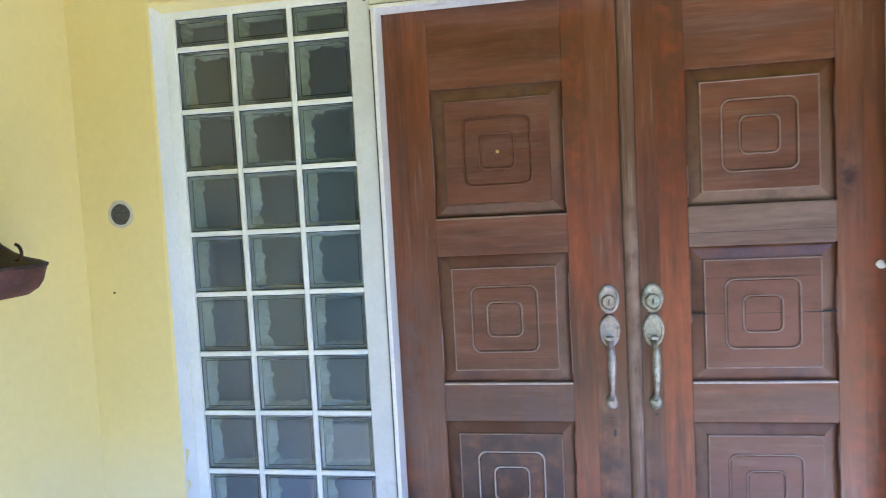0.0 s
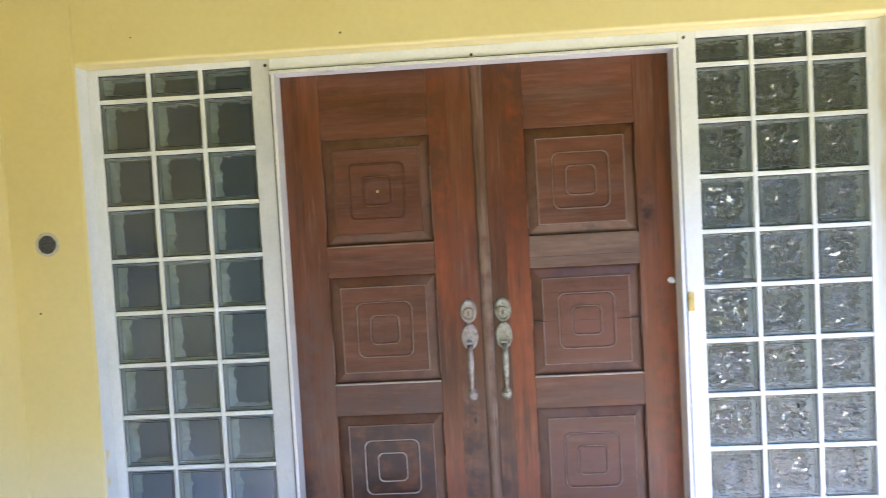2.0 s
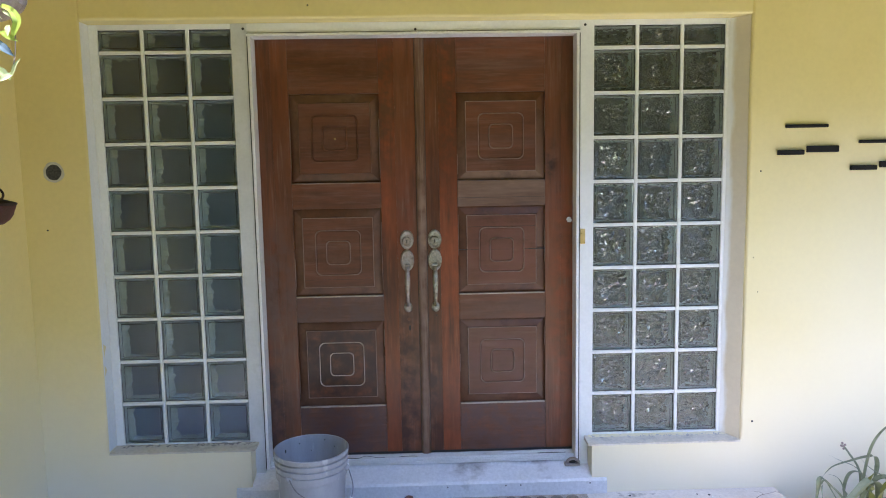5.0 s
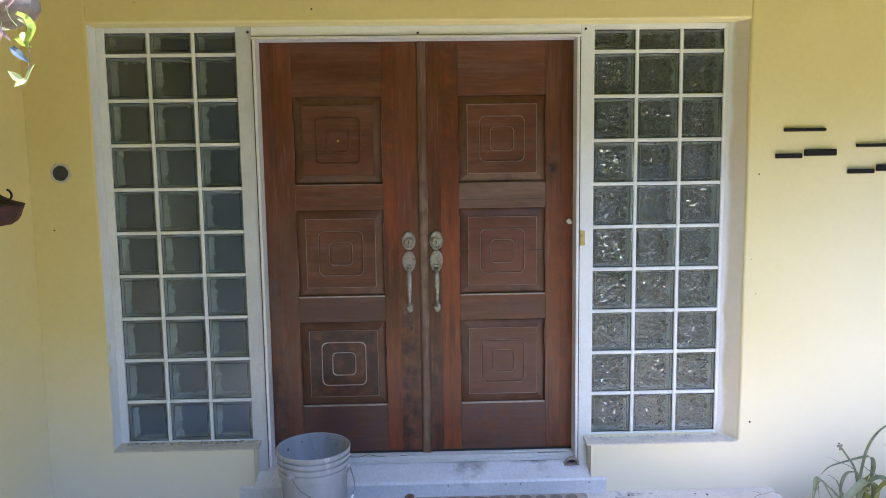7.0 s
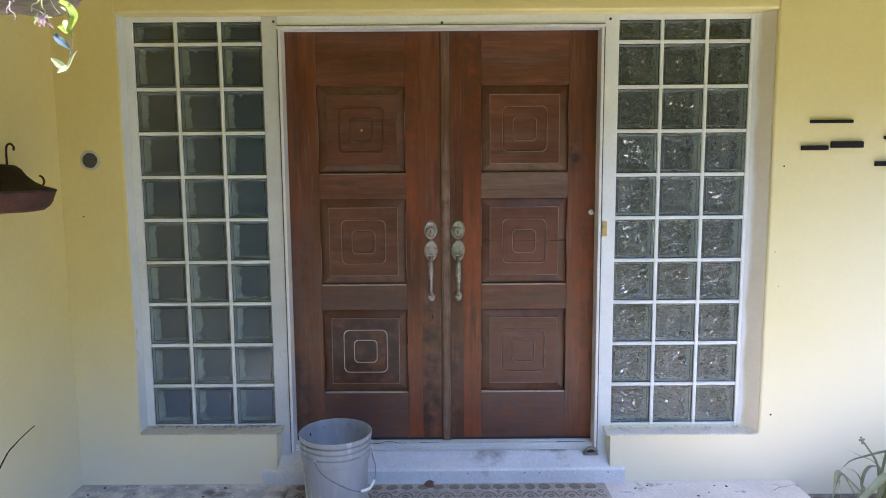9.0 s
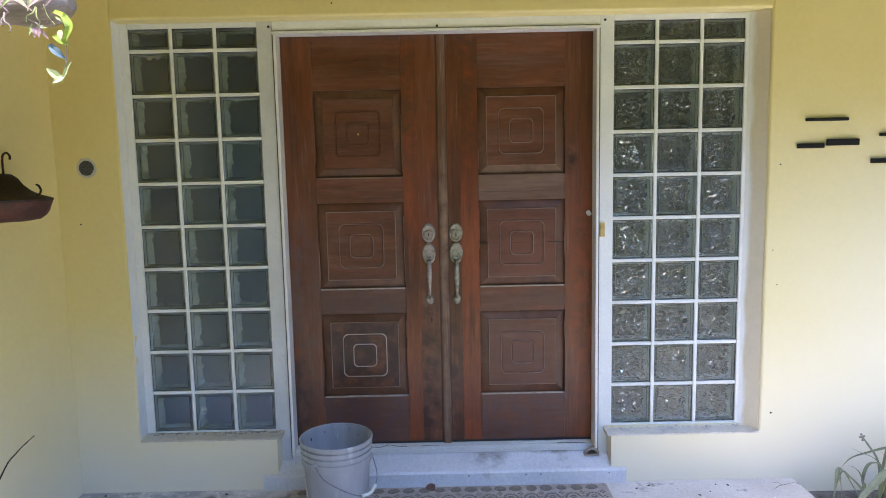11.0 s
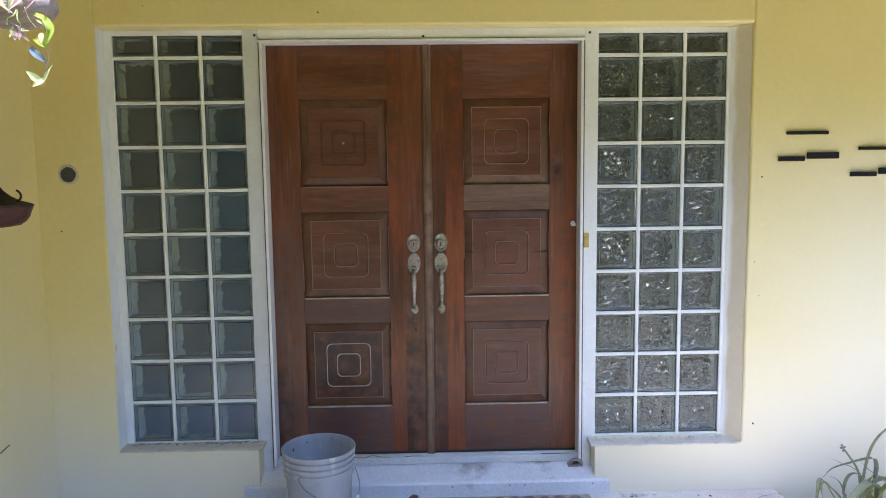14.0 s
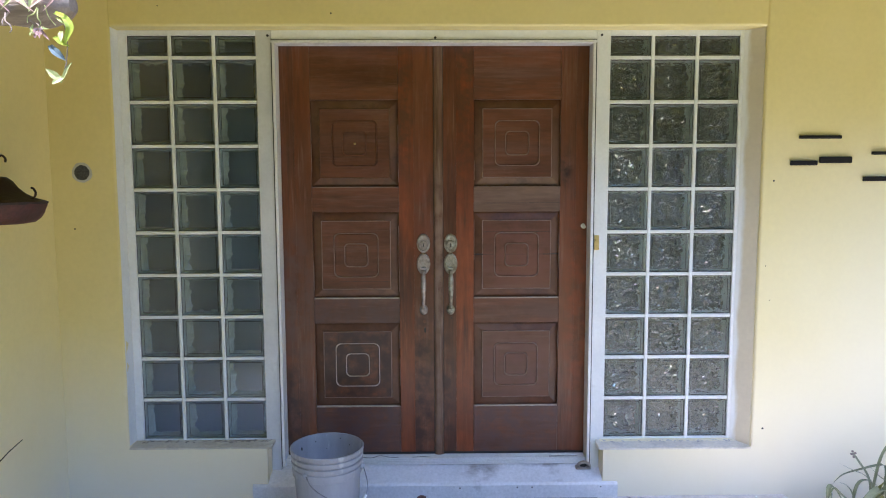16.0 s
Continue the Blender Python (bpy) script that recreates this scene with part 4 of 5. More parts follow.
def handle_set(x, door, material, label):
    y = DY
    bolt = part("deadbolt", oval(bmesh.new(), x, 1.203, 0.033, 0.047, y, [(1, 0), (1, 0.004), (0.92, 0.009), (0.80, 0.010), (0.74, 0.008)]), material, door, label, True)
    part("cylinder", oval(bmesh.new(), x, 1.196, 0.022, 0.022, y - 0.006, [(1, 0), (1, 0.010), (0.85, 0.014), (0.5, 0.014), (0.46, 0.011)], 20), material, bolt, smooth=True)
    part("keyway", boxed(x - 0.0018, x + 0.0018, y - 0.0205, y - 0.012, 1.188, 1.204), DARK, bolt)
    plate = part("handle_plate", oval(bmesh.new(), x, 1.103, 0.033, 0.053, y, [(1, 0), (1, 0.004), (0.93, 0.009), (0.78, 0.011), (0.70, 0.009), (0.3, 0.012)]), material, door, label, True)
    part("thumb_latch", boxed(x - 0.011, x + 0.011, y - 0.040, y - 0.008, 1.078, 1.087, 0.003), material, plate)
    grip = bezier([(x, y - 0.008, 1.070), (x, y - 0.040, 1.058), (x, y - 0.052, 1.015), (x, y - 0.047, 0.955), (x, y - 0.034, 0.905), (x, y - 0.012, 0.884)], 6)
    bm = bmesh.new()
    rings = []
    for i, p in enumerate(grip):
        t = i / (len(grip) - 1)
        r = 0.0075 + 0.0055 * math.exp(-((t - 0.42) / 0.22) ** 2) + 0.004 * (t < 0.08)
        dv = (grip[min(i + 1, len(grip) - 1)] - grip[max(i - 1, 0)]).normalized()
        nx, up = Vector((1, 0, 0)), dv.cross(Vector((1, 0, 0)))
        rings.append([p + r * (math.cos(2 * math.pi * k / 10) * nx + math.sin(2 * math.pi * k / 10) * up) for k in range(10)])
    loops(bm, rings, cap=(True, True))
    part("grip", bm, material, plate, smooth=True)
    part("foot_rose", oval(bmesh.new(), x, 0.874, 0.020, 0.025, y, [(1, 0), (1, 0.004), (0.8, 0.011), (0.4, 0.014)], 20), material, plate, smooth=True)


handle_set(0.0, d1, NICKEL, "dull pinkish metal")
handle_set(0.133, d2, BRASS_DULL, "green-tarnished brass")
part("peephole", oval(bmesh.new(), -0.328, 1.686, 0.0055, 0.0055, DY + 0.002, [(1, 0), (1, 0.004), (0.7, 0.005), (0.6, 0.003)], 14), BRASS, d1, "small brass peephole")
part("screw_scar", oval(bmesh.new(), 0.002, 0.815, 0.0085, 0.0085, DY, [(1, 0), (0.9, 0.0012), (0.55, 0.0004)], 14), WOOD_BORDER, d1, "filled old screw hole", True)
part("screw_scar", oval(bmesh.new(), 0.136, 0.832, 0.004, 0.004, DY, [(1, 0), (0.8, 0.0012)], 10), DARK, d2, "dark old screw hole")
part("keyhole", oval(bmesh.new(), 0.006, 0.772, 0.005, 0.014, DY, [(1, 0), (1, 0.0015)], 12), DARK, d1, "dark old key slot")
bm = bmesh.new()
bmesh.ops.create_icosphere(bm, subdivisions=2, radius=0.013)
for v in bm.verts:
    v.co *= 1 + 0.5 * noise.noise(v.co * 90)
    v.co.y *= 0.5
bmesh.ops.transform(bm, matrix=pose(0.783, DY - 0.003, 1.285), verts=bm.verts)
part("cocoon", bm, PLASTER, d2, "small white insect nest", True)

# ---- things on the walls ----


def wall_word(x, z):
    """A mounted word, kept as plain dark bars."""
    g = group_of("wall_sign", "dark metal bars mounted on the yellow wall", "sign", group="signs on the wall", at=(x, WALL_Y, z))
    for a, b, c, d, tilt in ((0.035, 0.232, 0.122, 0.137, 1), (0.0, 0.125, 0.0, 0.022, 0), (0.135, 0.285, 0.010, 0.040, 0)):
        bm = boxed(a, b, -0.014, -0.0015, c, d, 0.005, 3)
        part("bar", bm, SIGN, g)


wall_word(1.702, 1.572)
wall_word(2.044, 1.498)

pipe = group_of("pipe_opening", "round dark meshed pipe opening in the yellow wall", "vent", at=(-1.559, WALL_Y, 1.549))
bm = loops(bmesh.new(), [[(r * math.cos(2 * math.pi * k / 28), y, r * math.sin(2 * math.pi * k / 28)) for k in range(28)] for r, y in
           ((0.046, -0.0004), (0.043, -0.0018), (0.038, -0.0025), (0.0345, -0.001))])
for v in bm.verts:
    v.co.xz *= 1 + 0.09 * noise.noise(v.co * 60)
part("ring", bm, SILL, pipe, "chipped pale ring", True)
part("mesh", oval(bmesh.new(), 0, 0, 0.0355, 0.0355, 0.0, [(1, 0.0), (0.9, 0.0015), (0.5, 0.001)]), HOLE, pipe, "dark mesh")

for x, z, r in ((1.632, 1.501, 0.004), (1.628, 0.316, 0.005), (-1.605, 1.291, 0.004), (1.61, 1.103, 0.0025), (-0.408, 2.259, 0.004), (-1.184, 2.292, 0.0025), (1.635, 0.94, 0.0025)):
    bm = oval(bmesh.new(), 0, 0, r, r, 0, [(1, 0), (0.9, 0.002), (0.4, 0.003)], 10)
    n = tagged(part("nail", bm, DARK), "small dark nail head in the yellow wall", "nail", group="nails in the wall")
    n.location = (x, WALL_Y, z)

for x, z in ((0.171, 0.038), (0.447, 0.039), (0.518, 0.039), (0.849, 0.040)):
    n = tagged(part("nail", oval(bmesh.new(), 0, 0, 0.0035, 0.0035, 0, [(1, 0), (0.9, 0.0015), (0.4, 0.002)], 10), DARK), "small rusty nail head in the grey step", "nail", group="nails in the step")
    n.location = (x, -0.098, z)

# planter on the side wall: a bowl cut flat by the wall, with a dark cover and curled rods
PX, PY = -1.617, -0.614
pl = group_of("wall_planter", "brown terracotta bowl under a dark cover with curled iron rods", "planter", at=(PX, PY, 0))


def flat_backed(profile):
    bm = lathe(bmesh.new(), profile, 40)
    for v in bm.verts:
        q = v.co * 22
        v.co += 0.0055 * Vector((noise.noise(q), noise.noise(q + Vector((7, 0, 0))), 0.7 * noise.noise(q + Vector((0, 9, 0)))))
    bmesh.ops.bisect_plane(bm, geom=bm.verts[:] + bm.edges[:] + bm.faces[:], plane_co=(LEFT_X - PX + 0.001, 0, 0), plane_no=(-1, 0, 0), clear_outer=True)
    return bm


part("bowl", flat_backed([(0.0, 1.342), (0.085, 1.344), (0.125, 1.353), (0.142, 1.366), (0.154, 1.384), (0.162, 1.402), (0.166, 1.417), (0.166, 1.427), (0.157, 1.427), (0.0, 1.405)]), TERRACOTTA, pl, smooth=True)
part("cover", flat_backed([(0.168, 1.421), (0.171, 1.430), (0.160, 1.435), (0.128, 1.444), (0.097, 1.461), (0.072, 1.485), (0.054, 1.510), (0.036, 1.526), (0.0, 1.528)]), IRON, pl, "dark brown concave cover", True)
part("rod", tube(bmesh.new(), bezier([(0.012, 0, 1.522), (0.012, 0, 1.570), (0.016, 0, 1.597), (0.030, 0, 1.606), (0.042, 0, 1.594), (0.041, 0, 1.580)], 6), 0.0042), IRON, pl, "curled iron rod", True)
part("rod", tube(bmesh.new(), bezier([(0.125, 0, 1.440), (0.143, 0, 1.448), (0.149, 0, 1.464), (0.142, 0, 1.479), (0.133, 0, 1.484)], 6), 0.0042), IRON, pl, "curled iron rod", True)

# ---- bucket ----
bk = group_of("bucket", "grey plastic bucket splashed with white plaster, standing by the step", "bucket", at=(-0.42, -0.35, GROUND))
H = 0.370
bm = lathe(bmesh.new(), [(0.0, 0.002), (0.125, 0.0), (0.131, 0.004), (0.1425, 0.254), (0.1500, 0.258), (0.1512, 0.288), (0.1455, 0.291), (0.1458, 0.296),
                         (0.1535, 0.299), (0.1545, 0.315), (0.1465, 0.318), (0.1468, 0.323), (0.1550, 0.326), (0.1560, 0.341), (0.1480, 0.344), (0.1482, 0.349),
                         (0.1570, 0.352), (0.1590, H - 0.003), (0.1565, H), (0.1525, H - 0.001), (0.1500, H - 0.006), (0.147, H - 0.03), (0.126, 0.012), (0.0, 0.010)], 64)
for v in bm.verts:
    a = math.atan2(v.co.y, v.co.x)
    v.co.xy *= 1 + 0.012 * math.cos(2 * a + 0.6) * v.co.z / H
part("body", bm, BUCKET, bk, smooth=True)
ear1, ear2 = Vector((-0.073, -0.130, 0.287)), Vector((0.150, -0.025, 0.287))
for e in (ear1, ear2):
    bm = bmesh.new()
    bmesh.ops.create_uvsphere(bm, u_segments=14, v_segments=8, radius=0.015)
    bmesh.ops.transform(bm, matrix=Matrix.Translation(e), verts=bm.verts)
    part("ear", bm, BUCKET, bk, smooth=True)
bail = [ear1 * 1.04, (-0.030, -0.172, 0.247), (0.060, -0.178, 0.195), (0.125, -0.155, 0.165), (0.158, -0.115, 0.160), (0.176, -0.085, 0.182), (0.180, -0.055, 0.225), ear2 * 1.04]
part("bail", tube(bmesh.new(), bezier(bail, 6), 0.0026, 6), WIRE, bk, "thin bent steel wire", True)
part("grip", tube(bmesh.new(), bezier(bail[3:6], 4), 0.0065, 8), PLASTER, bk, "white plastic grip", True)
bm = bmesh.new()
rings = []
for j in range(13):
    z = 0.02 + 0.19 * j / 12
    w = 0.10 + 0.30 * (1 - j / 12) * (0.7 + 0.9 * noise.noise((j * 0.9, 2.0, 0)))
    a0 = math.radians(204)
    r = 0.1318 + 0.0128 * (z / 0.235)
    rings.append([((r + 0.0015) * math.cos(a0 + w * (k / 4 - 0.35)), (r + 0.0015) * math.sin(a0 + w * (k / 4 - 0.35)), z) for k in range(5)])
loops(bm, rings, close=False)
part("splash", bm, PLASTER, bk, "dried white plaster")
for az, z, w, h in ((150, 0.325, 0.007, 0.016), (120, 0.338, 0.005, 0.006), (75, 0.347, 0.005, 0.005), (100, 0.300, 0.004, 0.004), (55, 0.325, 0.004, 0.006)):
    a = math.radians(az)
    r = 0.126 + (0.147 - 0.126) * (z - 0.012) / (H - 0.042) - 0.0016
    bm = oval(bmesh.new(), 0, 0, w / 2, h / 2, 0.0, [(1, -0.001), (0.9, 0.0015)], 10)
    bmesh.ops.transform(bm, matrix=pose(r * math.cos(a), r * math.sin(a), z, rz=az - 90), verts=bm.verts)
    part("speck", bm, DARK, bk, "dark dried speck")

# ---- mat ----
mat_thing = group_of("door_mat", "tan rubber-backed mat with brown pebble border", "mat", at=(0.075, -0.41, GROUND))
part("base", boxed(-0.755, 0.755, -0.30, 0.30, 0.0, 0.008, 0.003), MAT, mat_thing)
pebble = None
for i in range(20):
    for yy in (0.262, -0.262):
        x = -0.70 + i * 0.0727 + random.uniform(-0.004, 0.004)
        if pebble is None:
            n = 14
            pebble = part("pebble", loops(bmesh.new(), [[(s * 0.029 * math.cos(2 * math.pi * k / n), s * 0.031 * math.sin(2 * math.pi * k / n), h) for k in range(n)]
                          for s, h in ((1, -0.001), (0.92, 0.0025), (0.5, 0.0035))], cap=(False, True)), MAT_DARK, mat_thing).data
            bpy.data.objects.remove(mat_thing.children[-1])
        share("pebble", pebble, mat_thing, pose(x, yy, 0.0085, rz=random.uniform(-25, 25)) @ Matrix.Diagonal((random.uniform(0.72, 1.12), random.uniform(0.62, 0.95), 1, 1)))
for i in range(15):
    x = -0.68 + i * 0.0965
    bm = bmesh.new()
    for k in range(7):
        a = math.pi * (0.05 + 0.15 * k)
        cx, cy = x + 0.031 * math.cos(a), 0.172 + 0.034 * math.sin(a)
        box(bm, cx - 0.0062, cx + 0.0062, cy - 0.0048, cy + 0.0048, 0.007, 0.0104, 0.001, 1)
    loops(bm, [[(x + r * math.cos(2 * math.pi * k / 12), 0.172 + 0.9 * r * math.sin(2 * math.pi * k / 12), h) for k in range(12)] for r, h in ((0.016, 0.0075), (0.0145, 0.0105), (0.009, 0.0105), (0.0078, 0.0075))])
    part("scroll", bm, MAT_DARK, mat_thing)
    bm = bmesh.new()
    for dx, dy in ((0.048, 0.044), (0.048, 0.020), (0.040, 0.032), (0.056, 0.032), (0.048, -0.006), (0.036, -0.016), (0.060, -0.016)):
        box(bm, x + dx - 0.0042, x + dx + 0.0042, 0.180 + dy - 0.0036, 0.180 + dy + 0.0036, 0.007, 0.0104, 0.001, 1)
    part("motif", bm, MAT_DARK, mat_thing)

# small metal catch on the step
ct = group_of("metal_catch", "small tarnished metal door catch on the grey step", "door catch", at=(0.785, 0.0, 0.098))
part("plate", boxed(-0.040, 0.034, -0.022, 0.018, -0.006, 0.002, 0.002), NICKEL, ct)
loop = [(-0.030 * math.cos(math.pi * k / 14), -0.006 - 0.006 * math.sin(math.pi * k / 14), 0.001 + 0.027 * math.sin(math.pi * k / 14)) for k in range(15)]
part("hood", tube(bmesh.new(), loop, 0.0075, 8), NICKEL, ct, smooth=True)
part("mouth", oval(bmesh.new(), -0.001, 0.010, 0.019, 0.011, -0.004, [(1, 0), (0.8, 0.003)], 16), DARK, ct, "dark hollow mouth")

# dead leaf on the mat
bm = bmesh.new()
bmesh.ops.create_icosphere(bm, subdivisions=2, radius=0.026)
for v in bm.verts:
    v.co *= 1 + 0.5 * noise.noise(v.co * 60)
    v.co.z = max(-0.006, v.co.z * 0.6)
dl = tagged(part("dead_leaf", bm, DRY_LEAF), "curled brown dead leaf lying on the mat", "leaf")
dl.location = (-0.01, -0.13, GROUND + 0.014)

# twig by the wall
bm = tube(bmesh.new(), bezier([(1.605, -0.196, GROUND + 0.004), (1.64, -0.172, GROUND + 0.006), (1.68, -0.158, GROUND + 0.005), (1.725, -0.138, GROUND + 0.004)], 5), 0.0013, 6, 0.6)
tube(bm, bezier([(1.655, -0.166, GROUND + 0.005), (1.648, -0.146, GROUND + 0.006), (1.625, -0.134, GROUND + 0.004)], 4), 0.001, 6, 0.5)
tagged(part("twig", bm, BARK, smooth=True), "thin forked dry twig lying on the concrete floor", "twig")

# flakes and crumbs on the porch floor
rng = random.Random(11)
for nm, m, label, count in (("paint_flakes", WHITE, "scattered white paint flakes on the floor", 120), ("crumbs", DARK, "scattered dark crumbs on the floor", 70)):
    bm = bmesh.new()
    for k in range(count):
        x, y = rng.uniform(-1.65, 1.7), WALL_Y - 0.02 - 0.5 * rng.random() ** 2
        if -0.85 < x < 0.95 and y > -0.125:
            continue
        r = rng.uniform(0.002, 0.009)
        q = pose(x, y, GROUND + 0.0012, rng.uniform(-8, 8), rng.uniform(-8, 8), rng.uniform(0, 360))
        ring = [q @ Vector((r * rng.uniform(0.6, 1.2) * math.cos(a), r * rng.uniform(0.4, 1.0) * math.sin(a), 0)) for a in (0, 1.2, 2.5, 3.7, 5.0)]
        lo = [bm.verts.new(v - Vector((0, 0, 0.002))) for v in ring]
        hi = [bm.verts.new(v + Vector((0, 0, 0.0012))) for v in ring]
        bm.faces.new(hi)
        for i in range(5):
            bm.faces.new((lo[i], lo[(i + 1) % 5], hi[(i + 1) % 5], hi[i]))
    tagged(part(nm, bm, m), label, "debris", kind="stuff")

# ---- plants ----
rng = random.Random(4)
sp = group_of("strap_leaf_plant", "pale green strap-leaved plant with bent drying leaves in the bed", "plant", at=(2.05, -0.27, BED))


def strap(points, width, m, label=""):
    part("strap_leaf", blade(bmesh.new(), bezier(points, 6), width), m, sp, label, True)


strap([(0.02, 0, 0), (0.05, -0.02, 0.2), (0.03, -0.04, 0.30), (-0.018, -0.05, 0.309), (-0.09, -0.05, 0.293), (-0.168, -0.05, 0.270), (-0.216, -0.05, 0.225)], 0.024, LEAF)
strap([(-0.05, -0.06, 0), (-0.14, -0.07, 0.14), (-0.20, -0.07, 0.20), (-0.232, -0.07, 0.224), (-0.245, -0.075, 0.17), (-0.266, -0.08, 0.04)], 0.034, LEAF)
strap([(-0.06, -0.05, 0), (-0.15, -0.06, 0.12), (-0.215, -0.07, 0.215), (-0.225, -0.07, 0.16), (-0.205, -0.07, 0.05)], 0.013, LEAF)
strap([(-0.095, -0.05, 0), (-0.105, -0.05, 0.104), (-0.124, -0.05, 0.184), (-0.150, -0.05, 0.222), (-0.191, -0.05, 0.238)], 0.015, LEAF)
strap([(-0.10, -0.06, 0), (-0.115, -0.06, 0.12), (-0.110, -0.06, 0.20), (-0.089, -0.06, 0.243), (-0.05, -0.06, 0.245), (-0.01, -0.06, 0.22)], 0.024, LEAF)
strap([(0.05, -0.03, 0), (0.04, -0.06, 0.15), (-0.02, -0.09, 0.215), (-0.11, -0.12, 0.165), (-0.20, -0.15, 0.10), (-0.28, -0.17, 0.02)], 0.044, LEAF)
strap([(0.0, -0.07, 0), (-0.015, -0.08, 0.12), (-0.02, -0.08, 0.20), (0.0, -0.08, 0.25)], 0.046, LEAF_YELLOW, "yellowing leaf")
strap([(0.04, -0.08, 0), (0.03, -0.09, 0.13), (0.05, -0.10, 0.20), (0.09, -0.10, 0.24)], 0.046, LEAF_YELLOW, "yellowing leaf")
strap([(-0.06, -0.08, 0), (-0.05, -0.09, 0.11), (-0.035, -0.09, 0.17), (0.0, -0.09, 0.21)], 0.030, LEAF)
strap([(-0.03, -0.04, 0), (-0.03, -0.05, 0.15), (-0.022, -0.05, 0.214), (0.003, -0.05, 0.346), (0.047, -0.05, 0.425), (0.115, -0.05, 0.476), (0.17, -0.05, 0.50)], 0.021, LEAF)
strap([(0.0, -0.03, 0), (-0.02, -0.03, 0.2), (-0.065, -0.05, 0.264), (-0.13, -0.05, 0.295), (-0.189, -0.05, 0.326)], 0.012, LEAF)
strap([(0.15, -0.07, 0.0), (0.12, -0.06, 0.15), (0.05, -0.05, 0.225), (0.0, -0.05, 0.26), (-0.05, -0.05, 0.31)], 0.018, LEAF)
strap([(0.0, -0.06, 0.0), (0.0, -0.07, 0.18), (0.06, -0.09, 0.225), (0.12, -0.12, 0.15), (0.16, -0.14, 0.04)], 0.044, LEAF)
strap([(0.25, -0.05, 0), (0.22, -0.06, 0.18), (0.15, -0.07, 0.205), (0.085, -0.08, 0.189)], 0.022, LEAF)
strap([(0.20, 0.0, 0), (0.18, -0.02, 0.25), (0.14, -0.04, 0.45), (0.095, -0.05, 0.55)], 0.026, LEAF)
strap([(0.22, -0.02, 0), (0.20, -0.02, 0.32), (0.155, -0.05, 0.47), (0.132, -0.055, 0.42), (0.124, -0.06, 0.34), (0.138, -0.06, 0.24)], 0.036, LEAF)
strap([(0.24, 0.0, 0), (0.20, -0.03, 0.22), (0.123, -0.05, 0.33), (0.062, -0.05, 0.385)], 0.014, LEAF)
strap([(0.20, -0.04, 0), (0.16, -0.06, 0.2), (0.115, -0.06, 0.31), (0.085, -0.06, 0.27)], 0.010, LEAF)
strap([(0.24, -0.02, 0), (0.28, -0.03, 0.25), (0.36, -0.05, 0.38), (0.47, -0.07, 0.36)], 0.030, LEAF)
strap([(0.26, -0.04, 0), (0.33, -0.08, 0.18), (0.42, -0.10, 0.22), (0.50, -0.12, 0.12)], 0.034, LEAF)
strap([(0.22, -0.06, 0), (0.20, -0.12, 0.16), (0.24, -0.16, 0.20), (0.28, -0.19, 0.10)], 0.038, LEAF)
part("bud_stalk", tube(bmesh.new(), bezier([(0.0, -0.02, 0), (-0.03, -0.04, 0.18), (-0.053, -0.05, 0.264), (-0.10, -0.05, 0.335), (-0.128, -0.05, 0.372)], 6), 0.006, 6, 0.6), LEAF, sp, smooth=True)
for k, (dx, dz) in enumerate(((-0.130, 0.380), (-0.127, 0.366), (-0.137, 0.370), (-0.121, 0.374), (-0.128, 0.357))):
    bm = bmesh.new()
    bmesh.ops.create_icosphere(bm, subdivisions=1, radius=0.0058)
    bmesh.ops.transform(bm, matrix=Matrix.Translation((dx, -0.05 - 0.002 * k, dz)), verts=bm.verts)
    part("bud", bm, BARK, sp, "small dried bud")

hp = group_of("hanging_planter", "weathered hanging wooden slab with sunlit trailing leaves", "planter", at=(-0.959, -1.85, 1.795))
hp.scale = (0.9, 0.9, 0.9)
bm = bmesh.new()
rings = []
for k in range(41):
    x = -0.30 + 0.635 * k / 40
    fall = 0.25 + 0.75 * min(1.0, (0.336 - x) / 0.05) ** 0.5
    ring = []
    for q in range(20):
        a = 2 * math.pi * q / 20
        lump = 1 + 0.22 * noise.noise((x * 9, math.cos(a) * 1.4, math.sin(a) * 1.4)) + 0.08 * noise.noise((x * 40, math.cos(a) * 4, math.sin(a) * 4))
        ring.append((x, 0.055 * fall * lump * math.cos(a), 0.058 + 0.046 * fall * lump * math.sin(a)))
    rings.append(ring)
part("slab", loops(bm, rings, cap=(True, True)), BARK, hp, smooth=True)
for x in (-0.22, 0.18):
    part("hanging_wire", tube(bmesh.new(), [(x, 0, 0.07), (x, 0, (CEIL - 1.795) / 0.9)], 0.002, 6), WIRE, hp)
stem = bezier([(0.315, -0.03, 0.04), (0.335, -0.05, 0.015), (0.343, -0.05, -0.02), (0.340, -0.05, -0.065), (0.334, -0.05, -0.09), (0.326, -0.05, -0.112)], 6)
part("stem", tube(bmesh.new(), stem, 0.0012, 6), BARK, hp)


def small_leaf(pts, width, m, label=""):
    """A small leaf along a short curve."""
    part("leaf", blade(bmesh.new(), bezier(pts, 5), width, 0.18, 0.06, 0.45, (0.3, -1, 0.45)), m, hp, label)


# pale lower leaves, a blue-grey one and the lime one that curls over
small_leaf([(0.325, -0.05, -0.112), (0.313, -0.055, -0.101), (0.299, -0.06, -0.088)], 0.017, LEAF_BRIGHT, "pale sunlit leaf")
small_leaf([(0.331, -0.05, -0.104), (0.322, -0.06, -0.113), (0.313, -0.065, -0.121)], 0.012, LEAF_BRIGHT, "pale sunlit leaf")
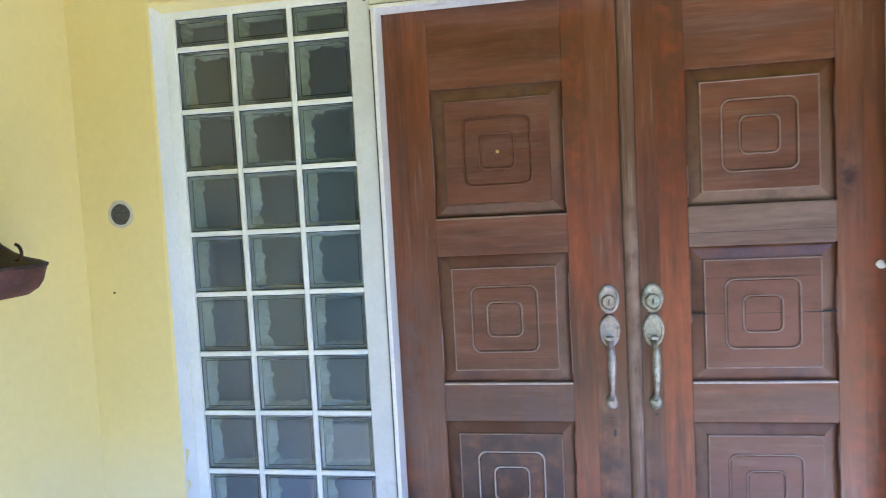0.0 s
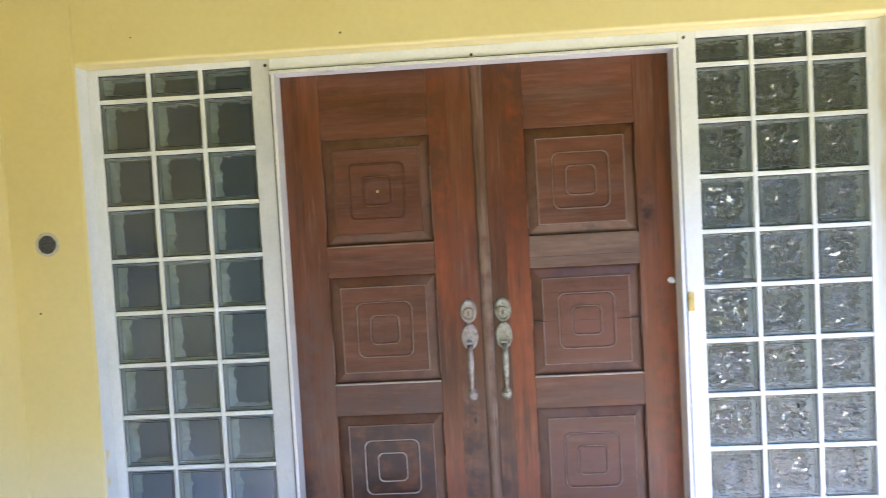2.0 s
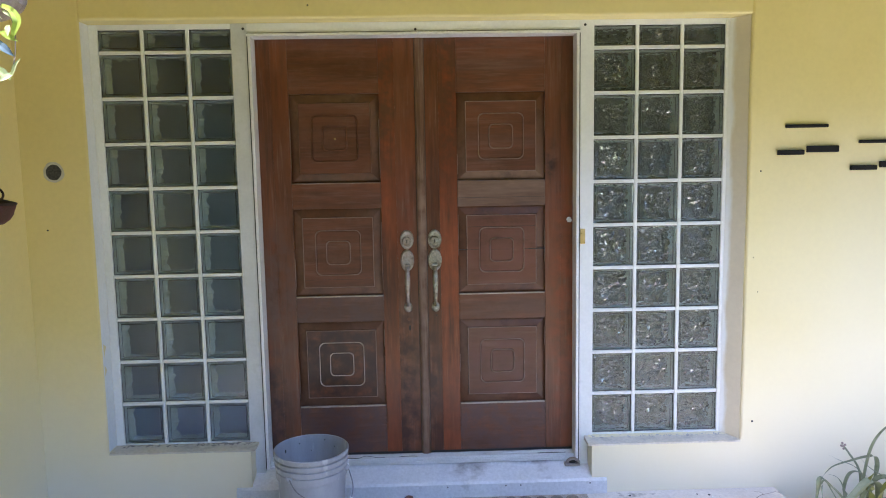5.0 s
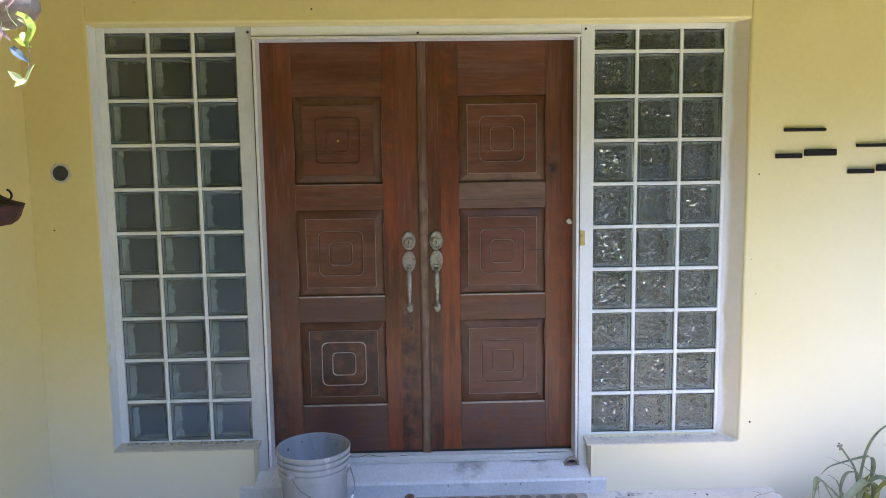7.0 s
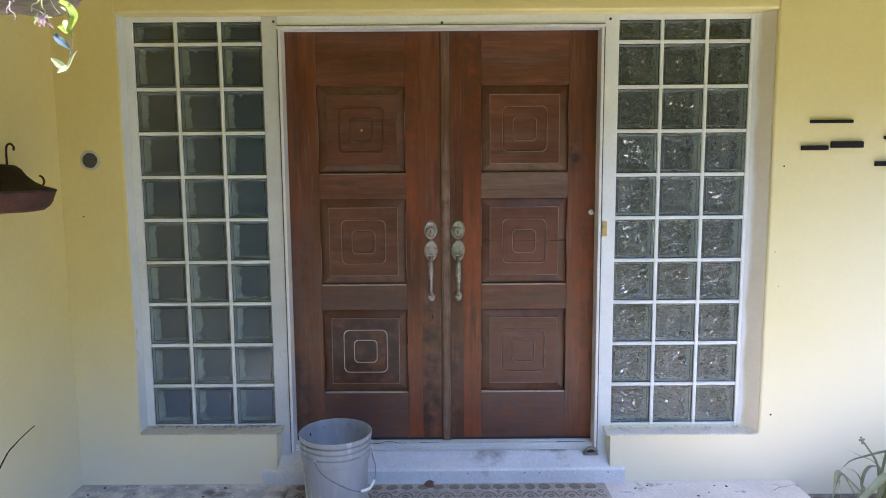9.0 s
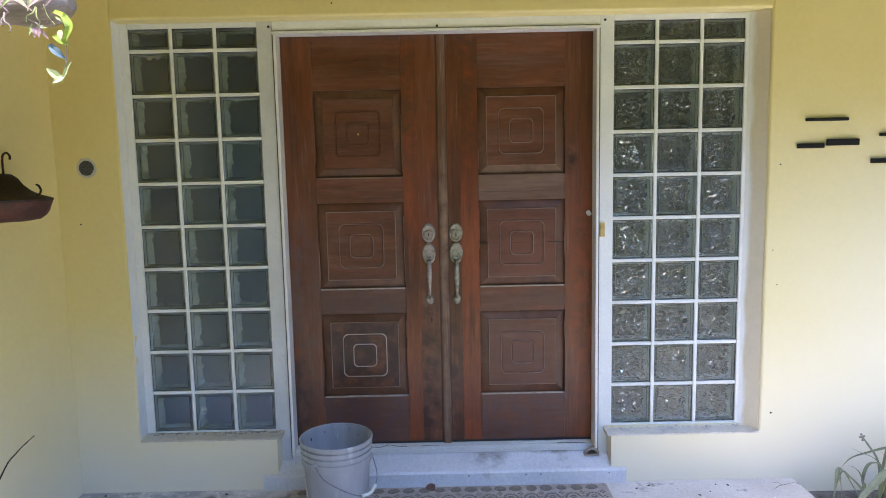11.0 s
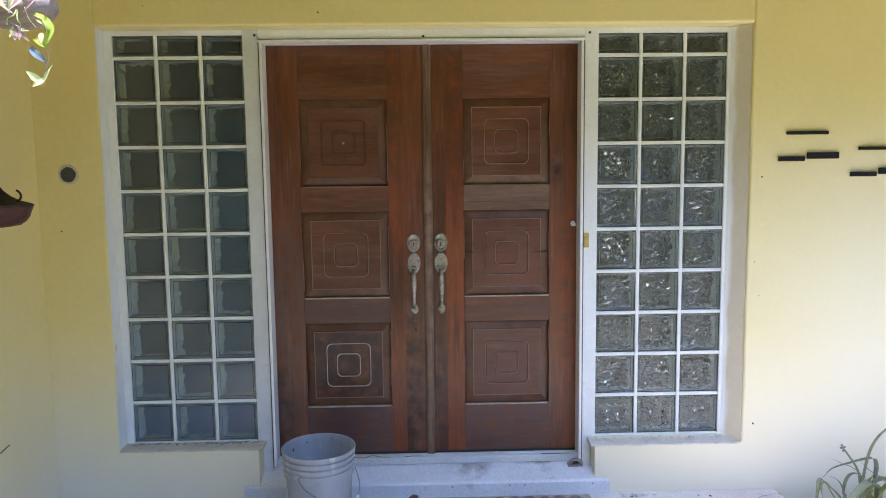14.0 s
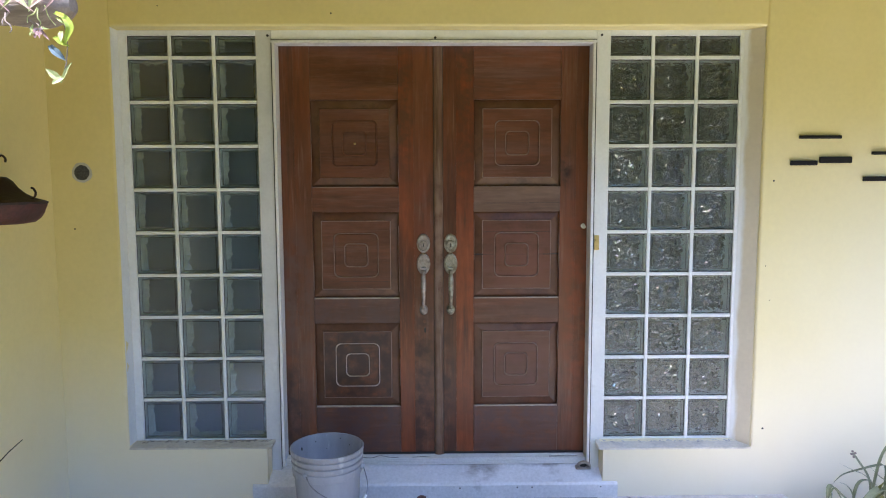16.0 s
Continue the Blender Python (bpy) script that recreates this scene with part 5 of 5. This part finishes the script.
small_leaf([(0.324, -0.05, -0.116), (0.336, -0.055, -0.100), (0.345, -0.058, -0.086), (0.357, -0.06, -0.074)], 0.008, LEAF_BRIGHT)
small_leaf([(0.306, -0.05, -0.038), (0.316, -0.055, -0.049), (0.328, -0.055, -0.060), (0.338, -0.05, -0.070)], 0.017, LEAF_BLUE, "dull blue-grey leaf")
small_leaf([(0.320, -0.05, 0.030), (0.345, -0.06, 0.018), (0.358, -0.065, -0.004), (0.350, -0.065, -0.026), (0.342, -0.06, -0.040)], 0.016, LEAF_LIME, "lime leaf")
small_leaf([(0.316, -0.05, -0.020), (0.328, -0.06, -0.027), (0.339, -0.06, -0.036), (0.354, -0.06, -0.042)], 0.013, LEAF_LIME, "lime leaf")
small_leaf([(0.334, -0.055, -0.010), (0.338, -0.065, -0.020), (0.340, -0.07, -0.034)], 0.011, LEAF_BRIGHT, "pale sunlit leaf")
small_leaf([(0.322, -0.05, 0.020), (0.336, -0.06, 0.012), (0.350, -0.06, 0.000)], 0.007, LEAF_BRIGHT)
for k in range(9):
    a = rng.uniform(-2.6, -0.5)
    x, z = 0.286 + 0.012 * rng.uniform(-1, 1), -0.006 + 0.012 * rng.uniform(-1, 1)
    n = rng.uniform(0.012, 0.024)
    small_leaf([(x, -0.055, z), (x + 0.5 * n * math.cos(a), -0.062, z + 0.5 * n * math.sin(a)), (x + n * math.cos(a + 0.3), -0.065, z + n * math.sin(a + 0.3))], rng.uniform(0.004, 0.008), LEAF_PINK if k % 3 else LEAF_BRIGHT, "withered pink petal" if k % 3 else "")
small_leaf([(0.292, -0.055, -0.006), (0.302, -0.06, -0.018), (0.312, -0.06, -0.030)], 0.006, LEAF_PINK, "withered pink petal")
# papery pale sheaths on the upper side
for k in range(7):
    x = 0.215 + 0.018 * k
    small_leaf([(x, -0.045, 0.085), (x + rng.uniform(-0.02, 0.03), -0.07, 0.06), (x + rng.uniform(-0.03, 0.04), -0.075, rng.uniform(0.022, 0.04))], rng.uniform(0.008, 0.016), LEAF_BRIGHT if k % 2 else LEAF_PINK)
for pts, thick, m in ((((0.216, -0.05, 0.03), (0.222, -0.062, 0.010), (0.232, -0.064, 0.002), (0.236, -0.065, -0.008), (0.231, -0.065, -0.014)), 0.0018, BARK), (((0.222, -0.05, 0.03), (0.215, -0.06, 0.012), (0.216, -0.062, 0.002)), 0.002, BARK),
                      (((0.285, -0.05, 0.045), (0.283, -0.062, 0.026), (0.271, -0.064, 0.019), (0.2695, -0.065, 0.006)), 0.0016, LEAF_BRIGHT), (((0.285, -0.05, 0.045), (0.290, -0.062, 0.018), (0.297, -0.064, 0.006), (0.292, -0.065, -0.004)), 0.0016, LEAF_BRIGHT),
                      (((0.300, -0.05, 0.045), (0.312, -0.06, 0.020), (0.327, -0.062, 0.001)), 0.0012, LEAF_BRIGHT), (((0.26, -0.05, 0.016), (0.275, -0.058, 0.010), (0.29, -0.06, 0.002), (0.30, -0.06, -0.014)), 0.0018, BARK)):
    part("root", tube(bmesh.new(), bezier(pts, 5), thick, 6, 0.6), m, hp, smooth=True)

dt = group_of("dry_stalk", "thin bare dark plant stalk rising from the floor edge", "plant", at=(0, 0, 0))
part("stem", tube(bmesh.new(), bezier([(-1.56, -1.2, GROUND), (-1.48, -1.2, 0.28), (-1.33, -1.2, 0.585), (-1.275, -1.2, 0.66), (-1.215, -1.2, 0.715)], 6), 0.004, 6, 0.35), IRON, dt, smooth=True)
